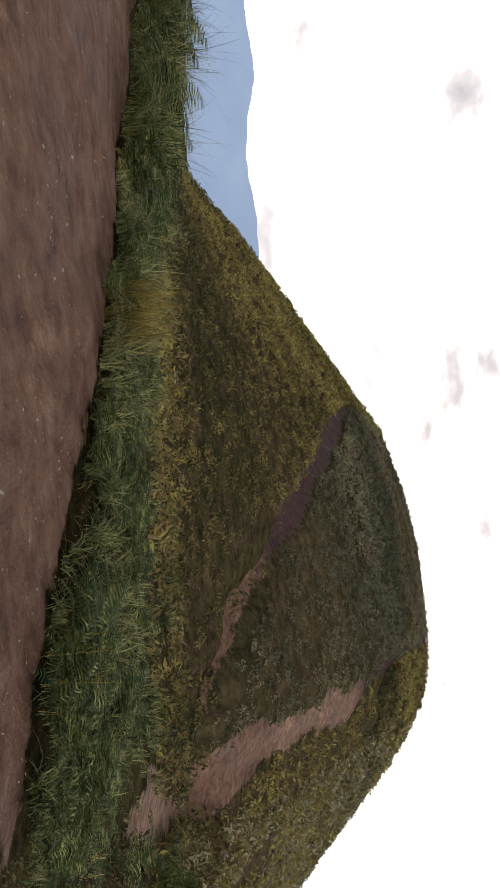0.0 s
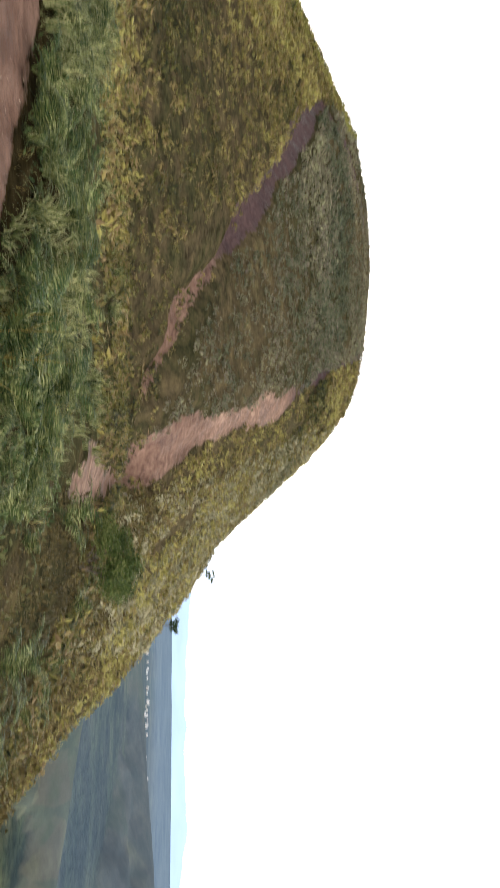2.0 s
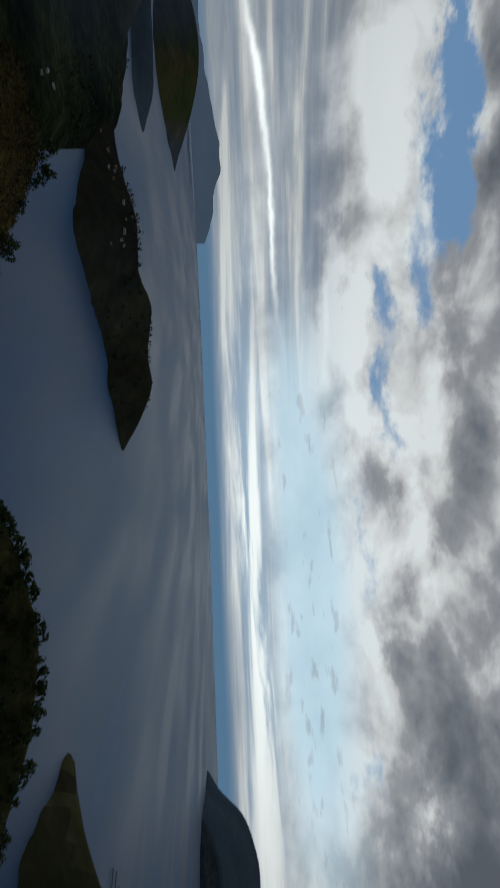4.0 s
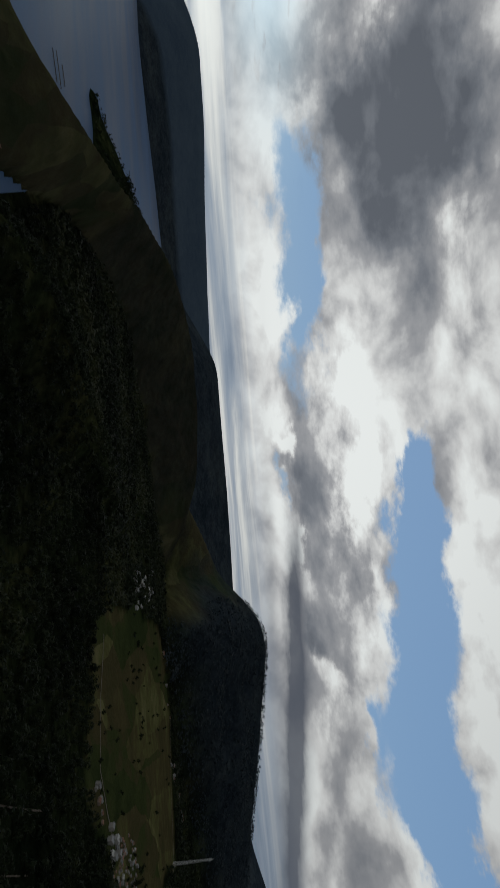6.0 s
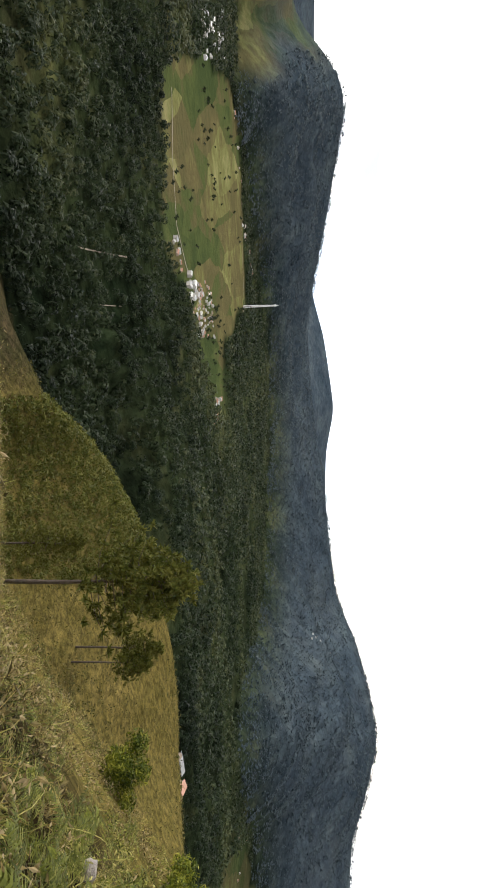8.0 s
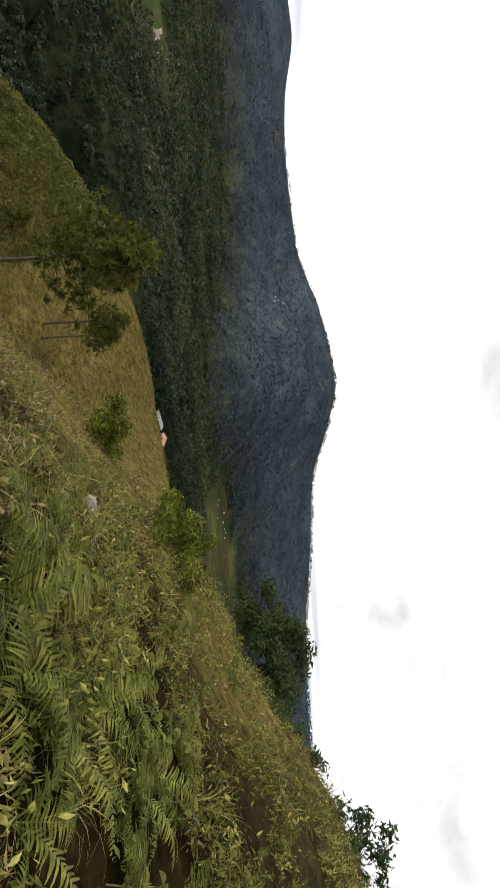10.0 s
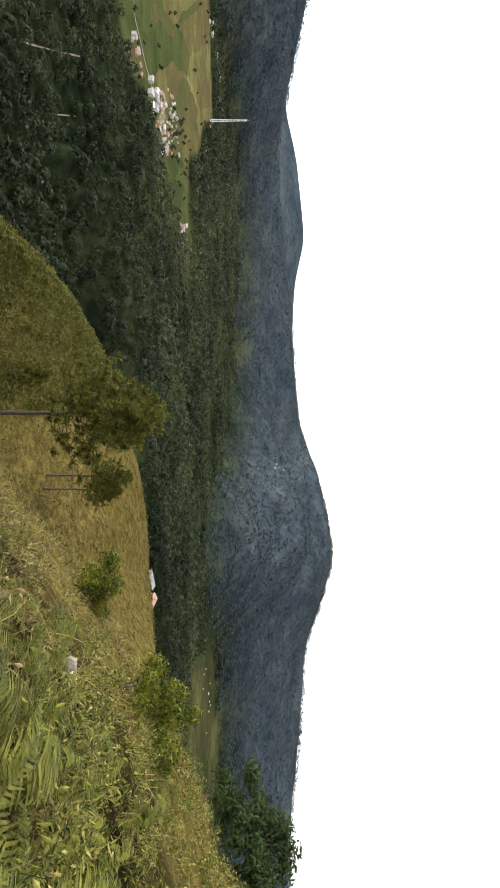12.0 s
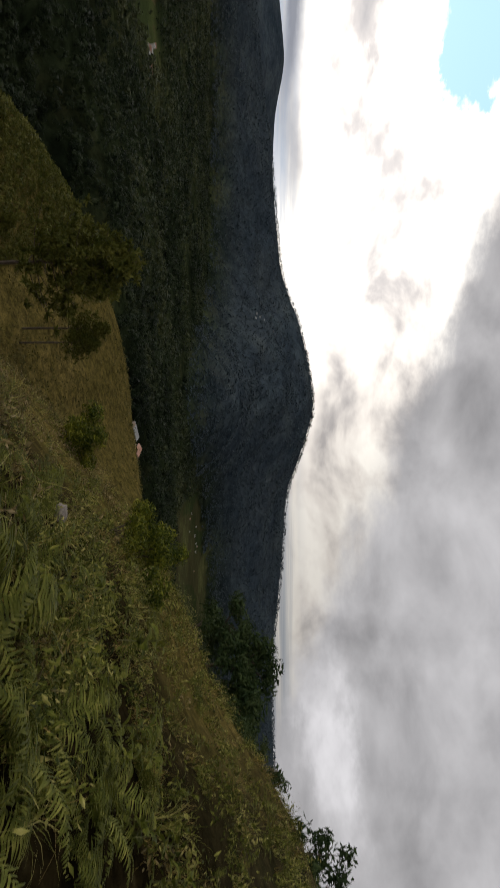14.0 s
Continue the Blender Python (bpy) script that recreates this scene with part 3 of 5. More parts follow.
TRAIL_MAIN = [(31.0, 7.5), (30.3, 10.2), (28.8, 13), (28.4, 20), (27.6, 27.2), (26.4, 30.3), (24.8, 34.8), (23.4, 39.2), (22.5, 45.8), (21.5, 56.8), (19.5, 67.5), (18.2, 86.5), (17.5, 106)]
TRAIL_SIDE = [(26.4, 29.5), (25.2, 28.2), (21.3, 28.6), (17.2, 29.8), (12.4, 33.1), (9.3, 37.0), (6.1, 42.0), (3.8, 47.5), (1.5, 54.5), (-0.8, 65.0), (-2.5, 82.0), (0.3, 92), (3.4, 100), (6.4, 103)]


def soil_of(A, R, X, Y):
    """Bare soil: the clearing's strip, all bare soil, and the distances to the two trails."""
    side = (X - ROAD_A.x) * ROAD_DIR.y - (Y - ROAD_A.y) * ROAD_DIR.x      # > 0: beyond the clearing's edge
    wob = fbm(X, Y, 2.4, 3) * 0.5
    run = (X - ROAD_A.x) * ROAD_DIR.x + (Y - ROAD_A.y) * ROAD_DIR.y
    strip = smooth(-side + wob, -0.3, 0.3) * smooth(side + 8.5, -0.5, 0.5) * smooth(run + 0.9 + wob, -0.3, 0.3) * smooth(70 - run, 0, 4)
    ds = near_line(X, Y, TRAIL_SIDE) + fbm(X, Y, 5, 4, 0.65) * 0.9
    dm = near_line(X, Y, TRAIL_MAIN) + fbm(X, Y, 5, 4, 0.65) * 1.3
    wm = np.interp(R, [8, 14, 20, 30, 40, 50, 57, 66, 80, 105], [0.4, 0.5, 0.75, 1.15, 0.95, 0.75, 0.5, 0.3, 0.4, 0.7])
    ws = np.interp(R, [27, 31, 40, 50, 60, 80, 92, 104], [0.25, 0.35, 0.7, 1.15, 1.2, 0.8, 1.0, 1.7])
    soil = np.maximum(strip, np.maximum(smooth(wm - dm, -0.5, 0.5), smooth(ws - ds, -0.4, 0.4)))
    soil = soil * smooth(Y - 0.5 + wob * 1.2, -0.4, 0.4)          # the plants of the near slope reach up to the eye
    return strip, soil * (R < 125), ds, dm


def build_ground():
    az = np.concatenate([np.arange(-38, 56, 0.3), np.arange(56, 268, 0.46), np.arange(268, 322, 1.5)])
    r = [0.0, 0.8]
    while r[-1] < 4900:
        d = r[-1]
        r.append(d + (0.28 if d < 14 else 0.021 * d if d < 30 else 0.0125 * d if d < 125 else 0.022 * d))
    r = np.array(r)
    A, R = np.meshgrid(az, r)
    X, Y, Z, K = land(A, R)
    strip, soil, ds, dm = soil_of(A, R, X, Y)
    Z = Z - 0.8 * np.exp(-(ds / 1.0) ** 2) * (R < 112) * (R > 20) - 0.3 * np.exp(-(dm / 1.6) ** 2) * (R < 112) * (R > 9)
    # ruts and clods of the clearing
    Z = Z + strip * (fbm(X, Y, 0.9, 3) * 0.07 + fbm(X, Y, 0.3, 2) * 0.03)
    masks = {
        "soil": soil,
        "wood": np.where(K == 1, 1.0, np.where(K == 4, 1.0, np.where(K == 2, 0.3, 0.0))),
        # haze-blue colour, blended in by height on the range
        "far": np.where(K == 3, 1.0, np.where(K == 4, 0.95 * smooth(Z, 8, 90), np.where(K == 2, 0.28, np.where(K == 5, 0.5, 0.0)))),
        "gold": (K == 0) * (smooth(A, 196, 204) * (1 - smooth(A, 252, 266)) + 0.8 * smooth(A, 60, 68) * (1 - smooth(A, 88, 96))) * smooth(R, 6, 16),
        # where shade under the bank's and slope's plants is put into the colour
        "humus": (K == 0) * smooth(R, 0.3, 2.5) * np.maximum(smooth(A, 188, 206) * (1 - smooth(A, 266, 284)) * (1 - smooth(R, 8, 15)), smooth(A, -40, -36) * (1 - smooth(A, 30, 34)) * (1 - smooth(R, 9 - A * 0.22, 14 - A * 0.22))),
        "gully": np.maximum(smooth(2.8 - ds, 0, 0.4) * smooth(R, 33, 40), smooth(2.2 - dm, 0, 0.4) * smooth(R, 56, 62)) * (R < 112),
        "clay": np.maximum(smooth(2.0 - dm, 0, 0.8) * smooth(R, 33, 40) * (1 - smooth(R, 54, 60)) * 0.75, smooth(1.0 - dm, 0, 0.6) * smooth(R, 10, 12) * (1 - smooth(R, 17, 21))),
        # share of painted haze, left off the painted sunlit patch
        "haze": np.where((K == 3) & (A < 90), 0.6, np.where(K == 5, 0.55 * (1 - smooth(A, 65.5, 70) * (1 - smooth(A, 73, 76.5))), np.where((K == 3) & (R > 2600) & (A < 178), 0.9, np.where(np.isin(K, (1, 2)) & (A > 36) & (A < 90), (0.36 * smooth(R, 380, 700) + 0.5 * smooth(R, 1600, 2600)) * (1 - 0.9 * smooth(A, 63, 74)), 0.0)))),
        "field": field_sunpatch_mask(A, R, X, Y, K),
        "plot_x": A, "plot_y": np.degrees(np.arctan2(R, 110.0)) * 1.7,
    }
    n, m = A.shape
    verts = np.stack([X, Y, Z], -1).reshape(-1, 3)
    i, j = np.meshgrid(np.arange(n - 1), np.arange(m), indexing="ij")
    j2 = (j + 1) % m
    quads = np.stack([i * m + j, i * m + j2, (i + 1) * m + j2, (i + 1) * m + j], -1).reshape(-1, 4)[:, ::-1]
    mesh = bpy.data.meshes.new("ground")
    mesh.vertices.add(len(verts))
    mesh.vertices.foreach_set("co", verts.ravel())
    mesh.loops.add(quads.size)
    mesh.loops.foreach_set("vertex_index", quads.ravel())
    mesh.polygons.add(len(quads))
    mesh.polygons.foreach_set("loop_start", np.arange(len(quads)) * 4)
    mesh.polygons.foreach_set("use_smooth", np.ones(len(quads), bool))
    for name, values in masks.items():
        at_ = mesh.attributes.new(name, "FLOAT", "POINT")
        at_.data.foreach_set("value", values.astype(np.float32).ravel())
    mesh.update(calc_edges=True)
    mesh.validate()
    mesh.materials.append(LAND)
    return tagged(new("ground", mesh), "grassy and wooded hills with bare dirt clearing and trails", "ground", kind="structure")


def field_sunpatch_mask(A, R, X, Y, K):
    """Open fields of the valley floor, and the pale slopes across the bay with a painted sunlit patch."""
    low = (K == 1)
    wa, wr = A + fbm(X, Y, 160, 3) * 2.2, R * (1 + fbm(X + 900, Y, 120, 4) * 0.10)
    lo = np.interp(wa, [173.5, 176, 182, 188.5, 192, 197, 200, 203.5], [880, 588, 560, 548, 605, 640, 700, 790])
    hi = np.interp(wa, [173.5, 175.4, 179, 187, 193, 197, 202, 203.5], [880, 930, 1130, 1185, 1130, 860, 820, 790])
    plain = smooth(wr - lo, -12, 12) * smooth(hi - wr, -12, 12) * (wa > 173.5) * (wa < 203.5)
    right = smooth(wr, 900, 950) * (1 - smooth(wr, 1500, 1600)) * smooth(wa, 236, 238.5) * (1 - smooth(wa, 246, 250)) * 0.4
    strip = smooth(wr, 2000, 2100) * (1 - smooth(wr, 2600, 2700)) * smooth(wa, 36, 42) * (1 - smooth(wa, 54, 58)) * 0.4
    green = (K == 4) * smooth(A, 156, 160) * (1 - smooth(wa, 174, 177)) * (0.45 + 0.4 * smooth(fbm(X, Y, 90, 4), -0.2, 0.2))
    brown = (K == 2) * (0.10 + 0.35 * smooth(fbm(X, Y, 170, 4), -0.1, 0.25))
    # last term: sunlight through the clouds, painted on the far point
    return np.clip((plain + right + strip) * low + green + brown, 0, 1) + np.where(K == 5, 0.9 * smooth(wa, 66.5, 70) * (1 - smooth(wa, 73, 76)), 0)


build_ground()


def build_sea():
    bm = bmesh.new()
    rings = [0.0, 300, 600, 1000, 1600, 2400, 3400, 4880]
    prev = None
    for r in rings[1:]:
        ring = [bm.verts.new((r * math.sin(radians(a)), r * math.cos(radians(a)), 0.0)) for a in range(0, 360, 3)]
        if prev:
            for k in range(len(ring)):
                bm.faces.new((prev[k], prev[(k + 1) % len(ring)], ring[(k + 1) % len(ring)], ring[k]))
        prev = ring
    mesh = bpy.data.meshes.new("water")
    bmesh.ops.recalc_face_normals(bm, faces=bm.faces)
    if bm.faces[:][0].normal.z < 0:
        bmesh.ops.reverse_faces(bm, faces=bm.faces)
    bm.to_mesh(mesh)
    bm.free()
    mesh.materials.append(WATER)
    return tagged(new("water", mesh), "slate-blue calm sea of the bay, lightly rippled", "sea", kind="structure")


build_sea()


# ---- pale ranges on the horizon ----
# distance haze put into the colour, which glows by itself
HAZE = bpy.data.materials.new("glowing_haze")
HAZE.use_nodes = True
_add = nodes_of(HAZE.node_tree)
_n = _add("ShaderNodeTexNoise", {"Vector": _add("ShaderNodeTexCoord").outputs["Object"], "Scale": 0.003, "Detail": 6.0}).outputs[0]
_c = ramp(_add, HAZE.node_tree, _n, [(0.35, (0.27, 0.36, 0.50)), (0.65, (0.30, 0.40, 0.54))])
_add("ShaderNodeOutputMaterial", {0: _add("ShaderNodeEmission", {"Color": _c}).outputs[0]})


def backdrop(stops, foot):
    """A far range along (bearing, height angle) stops, in the glowing haze colour."""
    az = np.arange(stops[0][0], stops[-1][0], 0.2)
    el = sum(np.interp(az + w, [s[0] for s in stops], [s[1] for s in stops]) for w in (-1.2, -0.6, 0, 0.6, 1.2)) / 5
    el = el + fbm(az * 100, az * 0, 240, 5) * 0.35
    r = 4800.0
    rows = []
    for f in (0.0, 0.4, 0.75, 1.0):
        d = r - 400 * (1 - f)
        e = np.radians(foot + (np.maximum(el, foot) - foot) * f)
        rows.append(np.stack([d * np.sin(np.radians(az)), d * np.cos(np.radians(az)), EYE.z + d * np.tan(e)], 1))
    v = np.concatenate(rows)
    n = len(az)
    bm = bmesh.new()
    vs = [bm.verts.new(p) for p in v]
    for k in range(3):
        for i in range(n - 1):
            bm.faces.new((vs[k * n + i], vs[k * n + i + 1], vs[(k + 1) * n + i + 1], vs[(k + 1) * n + i]))
    mesh = bpy.data.meshes.new("backdrop")
    bm.to_mesh(mesh)
    bm.free()
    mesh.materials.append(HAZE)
    return tagged(new("backdrop", mesh), "mountains on the horizon in a glowing pale blue haze colour", "mountains", kind="structure")


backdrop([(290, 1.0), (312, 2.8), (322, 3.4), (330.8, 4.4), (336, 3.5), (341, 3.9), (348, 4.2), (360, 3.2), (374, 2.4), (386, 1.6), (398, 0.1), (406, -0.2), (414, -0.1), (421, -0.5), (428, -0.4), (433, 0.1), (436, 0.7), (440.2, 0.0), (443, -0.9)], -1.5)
# ---- building helpers ----
RNG = np.random.RandomState(11)


def part(name, data, mat, parent=None, label="", m=None):
    """Links a bmesh or mesh as one object, under a thing or part."""
    mesh = data
    if isinstance(data, bmesh.types.BMesh):
        mesh = bpy.data.meshes.new(name)
        data.to_mesh(mesh)
        data.free()
    if not mesh.materials:
        mesh.materials.append(mat)
    ob = new(name, mesh)
    if m is not None:
        ob.matrix_basis = m
    if parent:
        ob.parent = parent
    if label:
        ob["label"] = label
    return ob


def quad_mesh(name, verts, quads, mat, smooth_=False):
    """A mesh from arrays: verts (n, 3), quads (k, 4)."""
    mesh = bpy.data.meshes.new(name)
    mesh.vertices.add(len(verts))
    mesh.vertices.foreach_set("co", np.ascontiguousarray(verts, dtype=np.float32).ravel())
    mesh.loops.add(quads.size)
    mesh.loops.foreach_set("vertex_index", quads.astype(np.int32).ravel())
    mesh.polygons.add(len(quads))
    mesh.polygons.foreach_set("loop_start", np.arange(len(quads)) * 4)
    mesh.polygons.foreach_set("use_smooth", np.full(len(quads), smooth_))
    mesh.update(calc_edges=True)
    mesh.materials.append(mat)
    return mesh


def spots(n, az, r, power=1.0):
    """Random bearings and distances in a sector, with the ground there."""
    a = RNG.uniform(az[0], az[1], n)
    d = r[0] + (r[1] - r[0]) * RNG.rand(n) ** power
    return ground_at(a, d)


def ground_at(a, d):
    X, Y, Z, K = land(a[None], d[None])
    soil = soil_of(a[None], d[None], X, Y)[1]
    return a, d, np.stack([X[0], Y[0], Z[0]], 1), K[0], soil[0]


def blades(base, tall, lean, width, segments=3, droop=0.6):
    """Grass blades: tapered, bent strips. Arrays of base points, heights, leans (0 to 1) and widths."""
    n = len(base)
    th = RNG.uniform(0, 2 * np.pi, n)
    out = np.stack([np.cos(th), np.sin(th), np.zeros(n)], 1)
    side = np.stack([-np.sin(th), np.cos(th), np.zeros(n)], 1)
    rows = []
    for k in range(segments + 1):
        s = k / segments
        c = base + out * (lean * tall * s ** 1.7)[:, None]
        c[:, 2] += tall * (s - droop * lean * s ** 3)
        w = width * (1.0 - 0.93 * s ** 1.5)
        rows += [c - side * w[:, None], c + side * w[:, None]]
    verts = np.stack(rows, 1).reshape(-1, 3)
    m = 2 * (segments + 1)
    o = np.arange(n)[:, None] * m
    quads = np.concatenate([o + np.array([[2 * k, 2 * k + 1, 2 * k + 3, 2 * k + 2]]) for k in range(segments)], 0)
    return verts, quads


def leaf_cards(centre, size, normal, stretch=1.0, bend=0.25):
    """Leaves: one quad each, pointed at both ends, set along random directions about the given normals."""
    n = len(centre)
    t = RNG.normal(size=(n, 3))
    t -= normal * (t * normal).sum(1)[:, None]
    t /= np.linalg.norm(t, axis=1)[:, None] + 1e-9
    b = np.cross(normal, t)
    s = size[:, None]
    v = np.stack([centre - t * s * stretch, centre + b * s * 0.42 - normal * s * bend, centre + t * s * stretch - normal * s * bend * 0.5, centre - b * s * 0.42 - normal * s * bend], 1)
    return v.reshape(-1, 3), np.arange(4 * n).reshape(-1, 4)


def unit(v):
    return v / (np.linalg.norm(v, axis=1)[:, None] + 1e-9)


def gather(*sets):
    """Joins (verts, quads) sets."""
    vs, qs, k = [], [], 0
    for v, q in sets:
        vs.append(v)
        qs.append(q + k)
        k += len(v)
    return np.concatenate(vs), np.concatenate(qs)


def tube(points, radii, sides=6):
    """A tapered limb along points."""
    p = np.array(points, dtype=float)
    n = len(p)
    d = np.gradient(p, axis=0)
    d = unit(d)
    ref = np.array([0.31, 0.17, 0.93]) if abs(d[0][2]) < 0.9 else np.array([1.0, 0.1, 0.0])
    u = unit(np.cross(d, ref[None]))
    w = np.cross(d, u)
    th = np.linspace(0, 2 * np.pi, sides, endpoint=False)
    rad = np.array(radii, dtype=float)[:, None, None]
    v = p[:, None] + rad * (np.cos(th)[None, :, None] * u[:, None] + np.sin(th)[None, :, None] * w[:, None])
    i, j = np.meshgrid(np.arange(n - 1), np.arange(sides), indexing="ij")
    j2 = (j + 1) % sides
    q = np.stack([i * sides + j, i * sides + j2, (i + 1) * sides + j2, (i + 1) * sides + j], -1).reshape(-1, 4)
    return v.reshape(-1, 3), q


# ---- plant materials ----
VERGE_GRASS = leaf_material("verge_grass", [(0.012, 0.019, 0.007), (0.040, 0.054, 0.018), (0.100, 0.115, 0.038), (0.23, 0.225, 0.10)], 0.5, 0.9)
HILL_LEAF = leaf_material("hill_scrub", [(0.016, 0.020, 0.010), (0.050, 0.050, 0.016), (0.098, 0.088, 0.025), (0.130, 0.088, 0.042), (0.168, 0.142, 0.038), (0.23, 0.21, 0.065)], 0.05, 0.5)
INNER_LEAF = leaf_material("inner_scrub", [(0.016, 0.022, 0.014), (0.046, 0.056, 0.032), (0.085, 0.092, 0.050), (0.105, 0.085, 0.065), (0.16, 0.155, 0.085)], 0.06, 0.45)
RIDGE_LEAF = leaf_material("ridge_grass", [(0.07, 0.075, 0.016), (0.13, 0.13, 0.028), (0.22, 0.20, 0.05)], 0.08, 0.5)
PALE_LEAF = leaf_material("pale_scrub", [(0.050, 0.054, 0.028), (0.105, 0.10, 0.055), (0.17, 0.155, 0.09), (0.25, 0.23, 0.14)], 0.09, 0.5)
BANK_FERN = leaf_material("bank_fern", [(0.014, 0.030, 0.009), (0.040, 0.058, 0.017), (0.092, 0.112, 0.036), (0.20, 0.205, 0.085)], 0.9, 0.7)
DRY_SCRUB = leaf_material("dry_scrub", [(0.030, 0.026, 0.011), (0.060, 0.046, 0.018), (0.095, 0.072, 0.028), (0.075, 0.078, 0.03)], 0.25, 0.6)
SPUR_LEAF = leaf_material("spur_grass", [(0.034, 0.038, 0.012), (0.066, 0.065, 0.018), (0.104, 0.092, 0.026), (0.155, 0.132, 0.046)], 0.06, 0.6)
DRY_GRASS = leaf_material("dry_grass", [(0.075, 0.060, 0.014), (0.135, 0.10, 0.022), (0.21, 0.155, 0.04), (0.32, 0.235, 0.08)], 0.12, 0.7)
FERN_LEAF = leaf_material("fern_green", [(0.028, 0.038, 0.007), (0.105, 0.120, 0.020), (0.22, 0.215, 0.045), (0.38, 0.34, 0.12)], 0.9, 0.8)
BUSH_LEAF = leaf_material("bush_green", [(0.030, 0.045, 0.006), (0.110, 0.128, 0.013), (0.27, 0.26, 0.035)], 1.6, 0.6)
DARK_LEAF = leaf_material("dark_leaf", [(0.018, 0.034, 0.012), (0.034, 0.054, 0.018), (0.06, 0.080, 0.028)], 0.8, 0.6)
PINE_LEAF = leaf_material("pine_needles", [(0.050, 0.060, 0.012), (0.085, 0.090, 0.018), (0.13, 0.125, 0.028)], 1.0, 0.6)
FOREST = leaf_material("forest_crowns", [(0.006, 0.011, 0.006), (0.014, 0.022, 0.010), (0.028, 0.040, 0.019), (0.060, 0.068, 0.030)], 0.011, 0.22, 0.15)
# crowns on the range, tinted blue to imitate haze
FOREST_HAZED = leaf_material("hazed_forest_crowns", [(0.030, 0.045, 0.058), (0.044, 0.062, 0.076), (0.062, 0.080, 0.088)], 0.005, 0.12, 0.1)
FROND = leaf_material("frond_green", [(0.050, 0.062, 0.012), (0.125, 0.138, 0.026), (0.24, 0.235, 0.055)], 0.9, 0.4)
BRACKEN = leaf_material("dry_bracken", [(0.050, 0.040, 0.016), (0.115, 0.092, 0.032), (0.20, 0.150, 0.062), (0.32, 0.25, 0.14)], 0.9, 0.7)
HILL_GREEN = leaf_material("trail_bush", [(0.022, 0.036, 0.010), (0.060, 0.082, 0.022), (0.13, 0.14, 0.045)], 1.2, 0.6)
BARK = material("bark", [(0.035, 0.027, 0.021), (0.07, 0.053, 0.041), (0.115, 0.09, 0.07)], 3.0, 0.9, 0.6)
STEM = material("green_stem", [(0.10, 0.11, 0.035), (0.17, 0.16, 0.06)], 6.0, 0.7, 0.2)

# ---- hill scrub ----
def scrub(name, label, n, az, r, mat, size, count=5, lift=0.3, keep=None, power=0.7):
    a, d, p, k, soil = spots(n, az, r, power)
    ok = soil < 0.4
    if keep is not None:
        ok &= keep(a, d, k)
    p, d = p[ok], d[ok]
    s = size[0] + (size[1] - size[0]) * RNG.rand(len(p)) ** 2
    patch = 0.6 + 0.9 * np.clip(fbm(p[:, 0], p[:, 1], 14.0, 3) + 0.5, 0, 1)
    s = s * patch * np.clip(d / 48.0, 0.3, 1.0) * np.where(RNG.rand(len(p)) < 0.05, 1.8, 1.0)
    c = np.repeat(p, count, 0) + RNG.normal(size=(len(p) * count, 3)) * np.repeat(s, count)[:, None] * np.array([0.75, 0.75, 0.3])
    c[:, 2] += np.repeat(s, count) * lift
    nrm = unit(RNG.normal(size=c.shape) + np.array([0, 0, 0.7]))
    mesh = quad_mesh(name, *leaf_cards(c, np.repeat(s, count) * RNG.uniform(0.28, 0.55, len(c)), nrm, 1.05), mat)
    return tagged(new(name, mesh), label, "shrubs", kind="stuff")


def shrubland(name, label, n, az, r, mat, size, cards=14, keep=None, power=0.62):
    """Low rounded shrubs, each a small dome of leaves, standing apart so that the ground shows between."""
    a, d, p, k, soil = spots(n, az, r, power)
    ok = soil < 0.62
    if keep is not None:
        ok &= keep(a, d, k)
    ok &= fbm(p[:, 0], p[:, 1], 6.0, 3) > -0.42
    p, d = p[ok], d[ok]
    s = size[0] + (size[1] - size[0]) * RNG.rand(len(p)) ** 1.8
    s = s * (0.65 + 0.7 * np.clip(fbm(p[:, 0], p[:, 1], 18.0, 3) + 0.5, 0, 1)) * np.clip(d / 60.0, 0.55, 1.1)
    dirs = unit(RNG.normal(size=(len(p) * cards, 3)))
    dirs[:, 2] = np.abs(dirs[:, 2])
    S = np.repeat(s, cards)[:, None]
    c = np.repeat(p, cards, 0) + dirs * S * np.array([1.0, 1.0, 1.05]) * RNG.uniform(0.6, 1.05, (len(dirs), 1))
    nrm = unit(dirs + RNG.normal(size=dirs.shape) * 0.45)
    mesh = quad_mesh(name, *leaf_cards(c, S[:, 0] * RNG.uniform(0.18, 0.42, len(c)), nrm, 1.1), mat)
    return tagged(new(name, mesh), label, "shrubs", kind="stuff")


hill_only = lambda a, d, k: k == 0
inner = lambda a, d: (a > np.interp(d, [28, 29.8, 33.1, 37, 42, 47.5, 54.5, 65, 82, 110], [25, 17.2, 12.4, 9.3, 6.1, 3.8, 1.5, -0.8, -2.5, -1])) & (a < np.interp(d, [27, 35, 39, 46, 57, 67.5, 86.5, 106], [27.6, 24.8, 23.4, 22.5, 21.5, 19.5, 18.2, 17.5])) & (d > 28)
shrubland("hill_scrub", "low brown and olive shrubs covering the grassy hillside", 33000, (-30, 56), (13.5, 122), HILL_LEAF, (0.26, 0.60), 13, keep=lambda a, d, k: (k == 0) & ~inner(a, d), power=0.72)
shrubland("inner_scrub", "grey-green low scrub between the two worn trails", 9000, (-4, 28), (28, 112), INNER_LEAF, (0.24, 0.52), 13, keep=lambda a, d, k: (k == 0) & inner(a, d), power=0.75)
shrubland("ridge_grass", "yellow-green grass tufts along the hill's ridge", 2200, (-19, 0), (64, 106), RIDGE_LEAF, (0.25, 0.55), 18,
          keep=lambda a, d, k: (k == 0) & (d > np.interp(a, [-19, -9, 0], [64, 80, 99])))
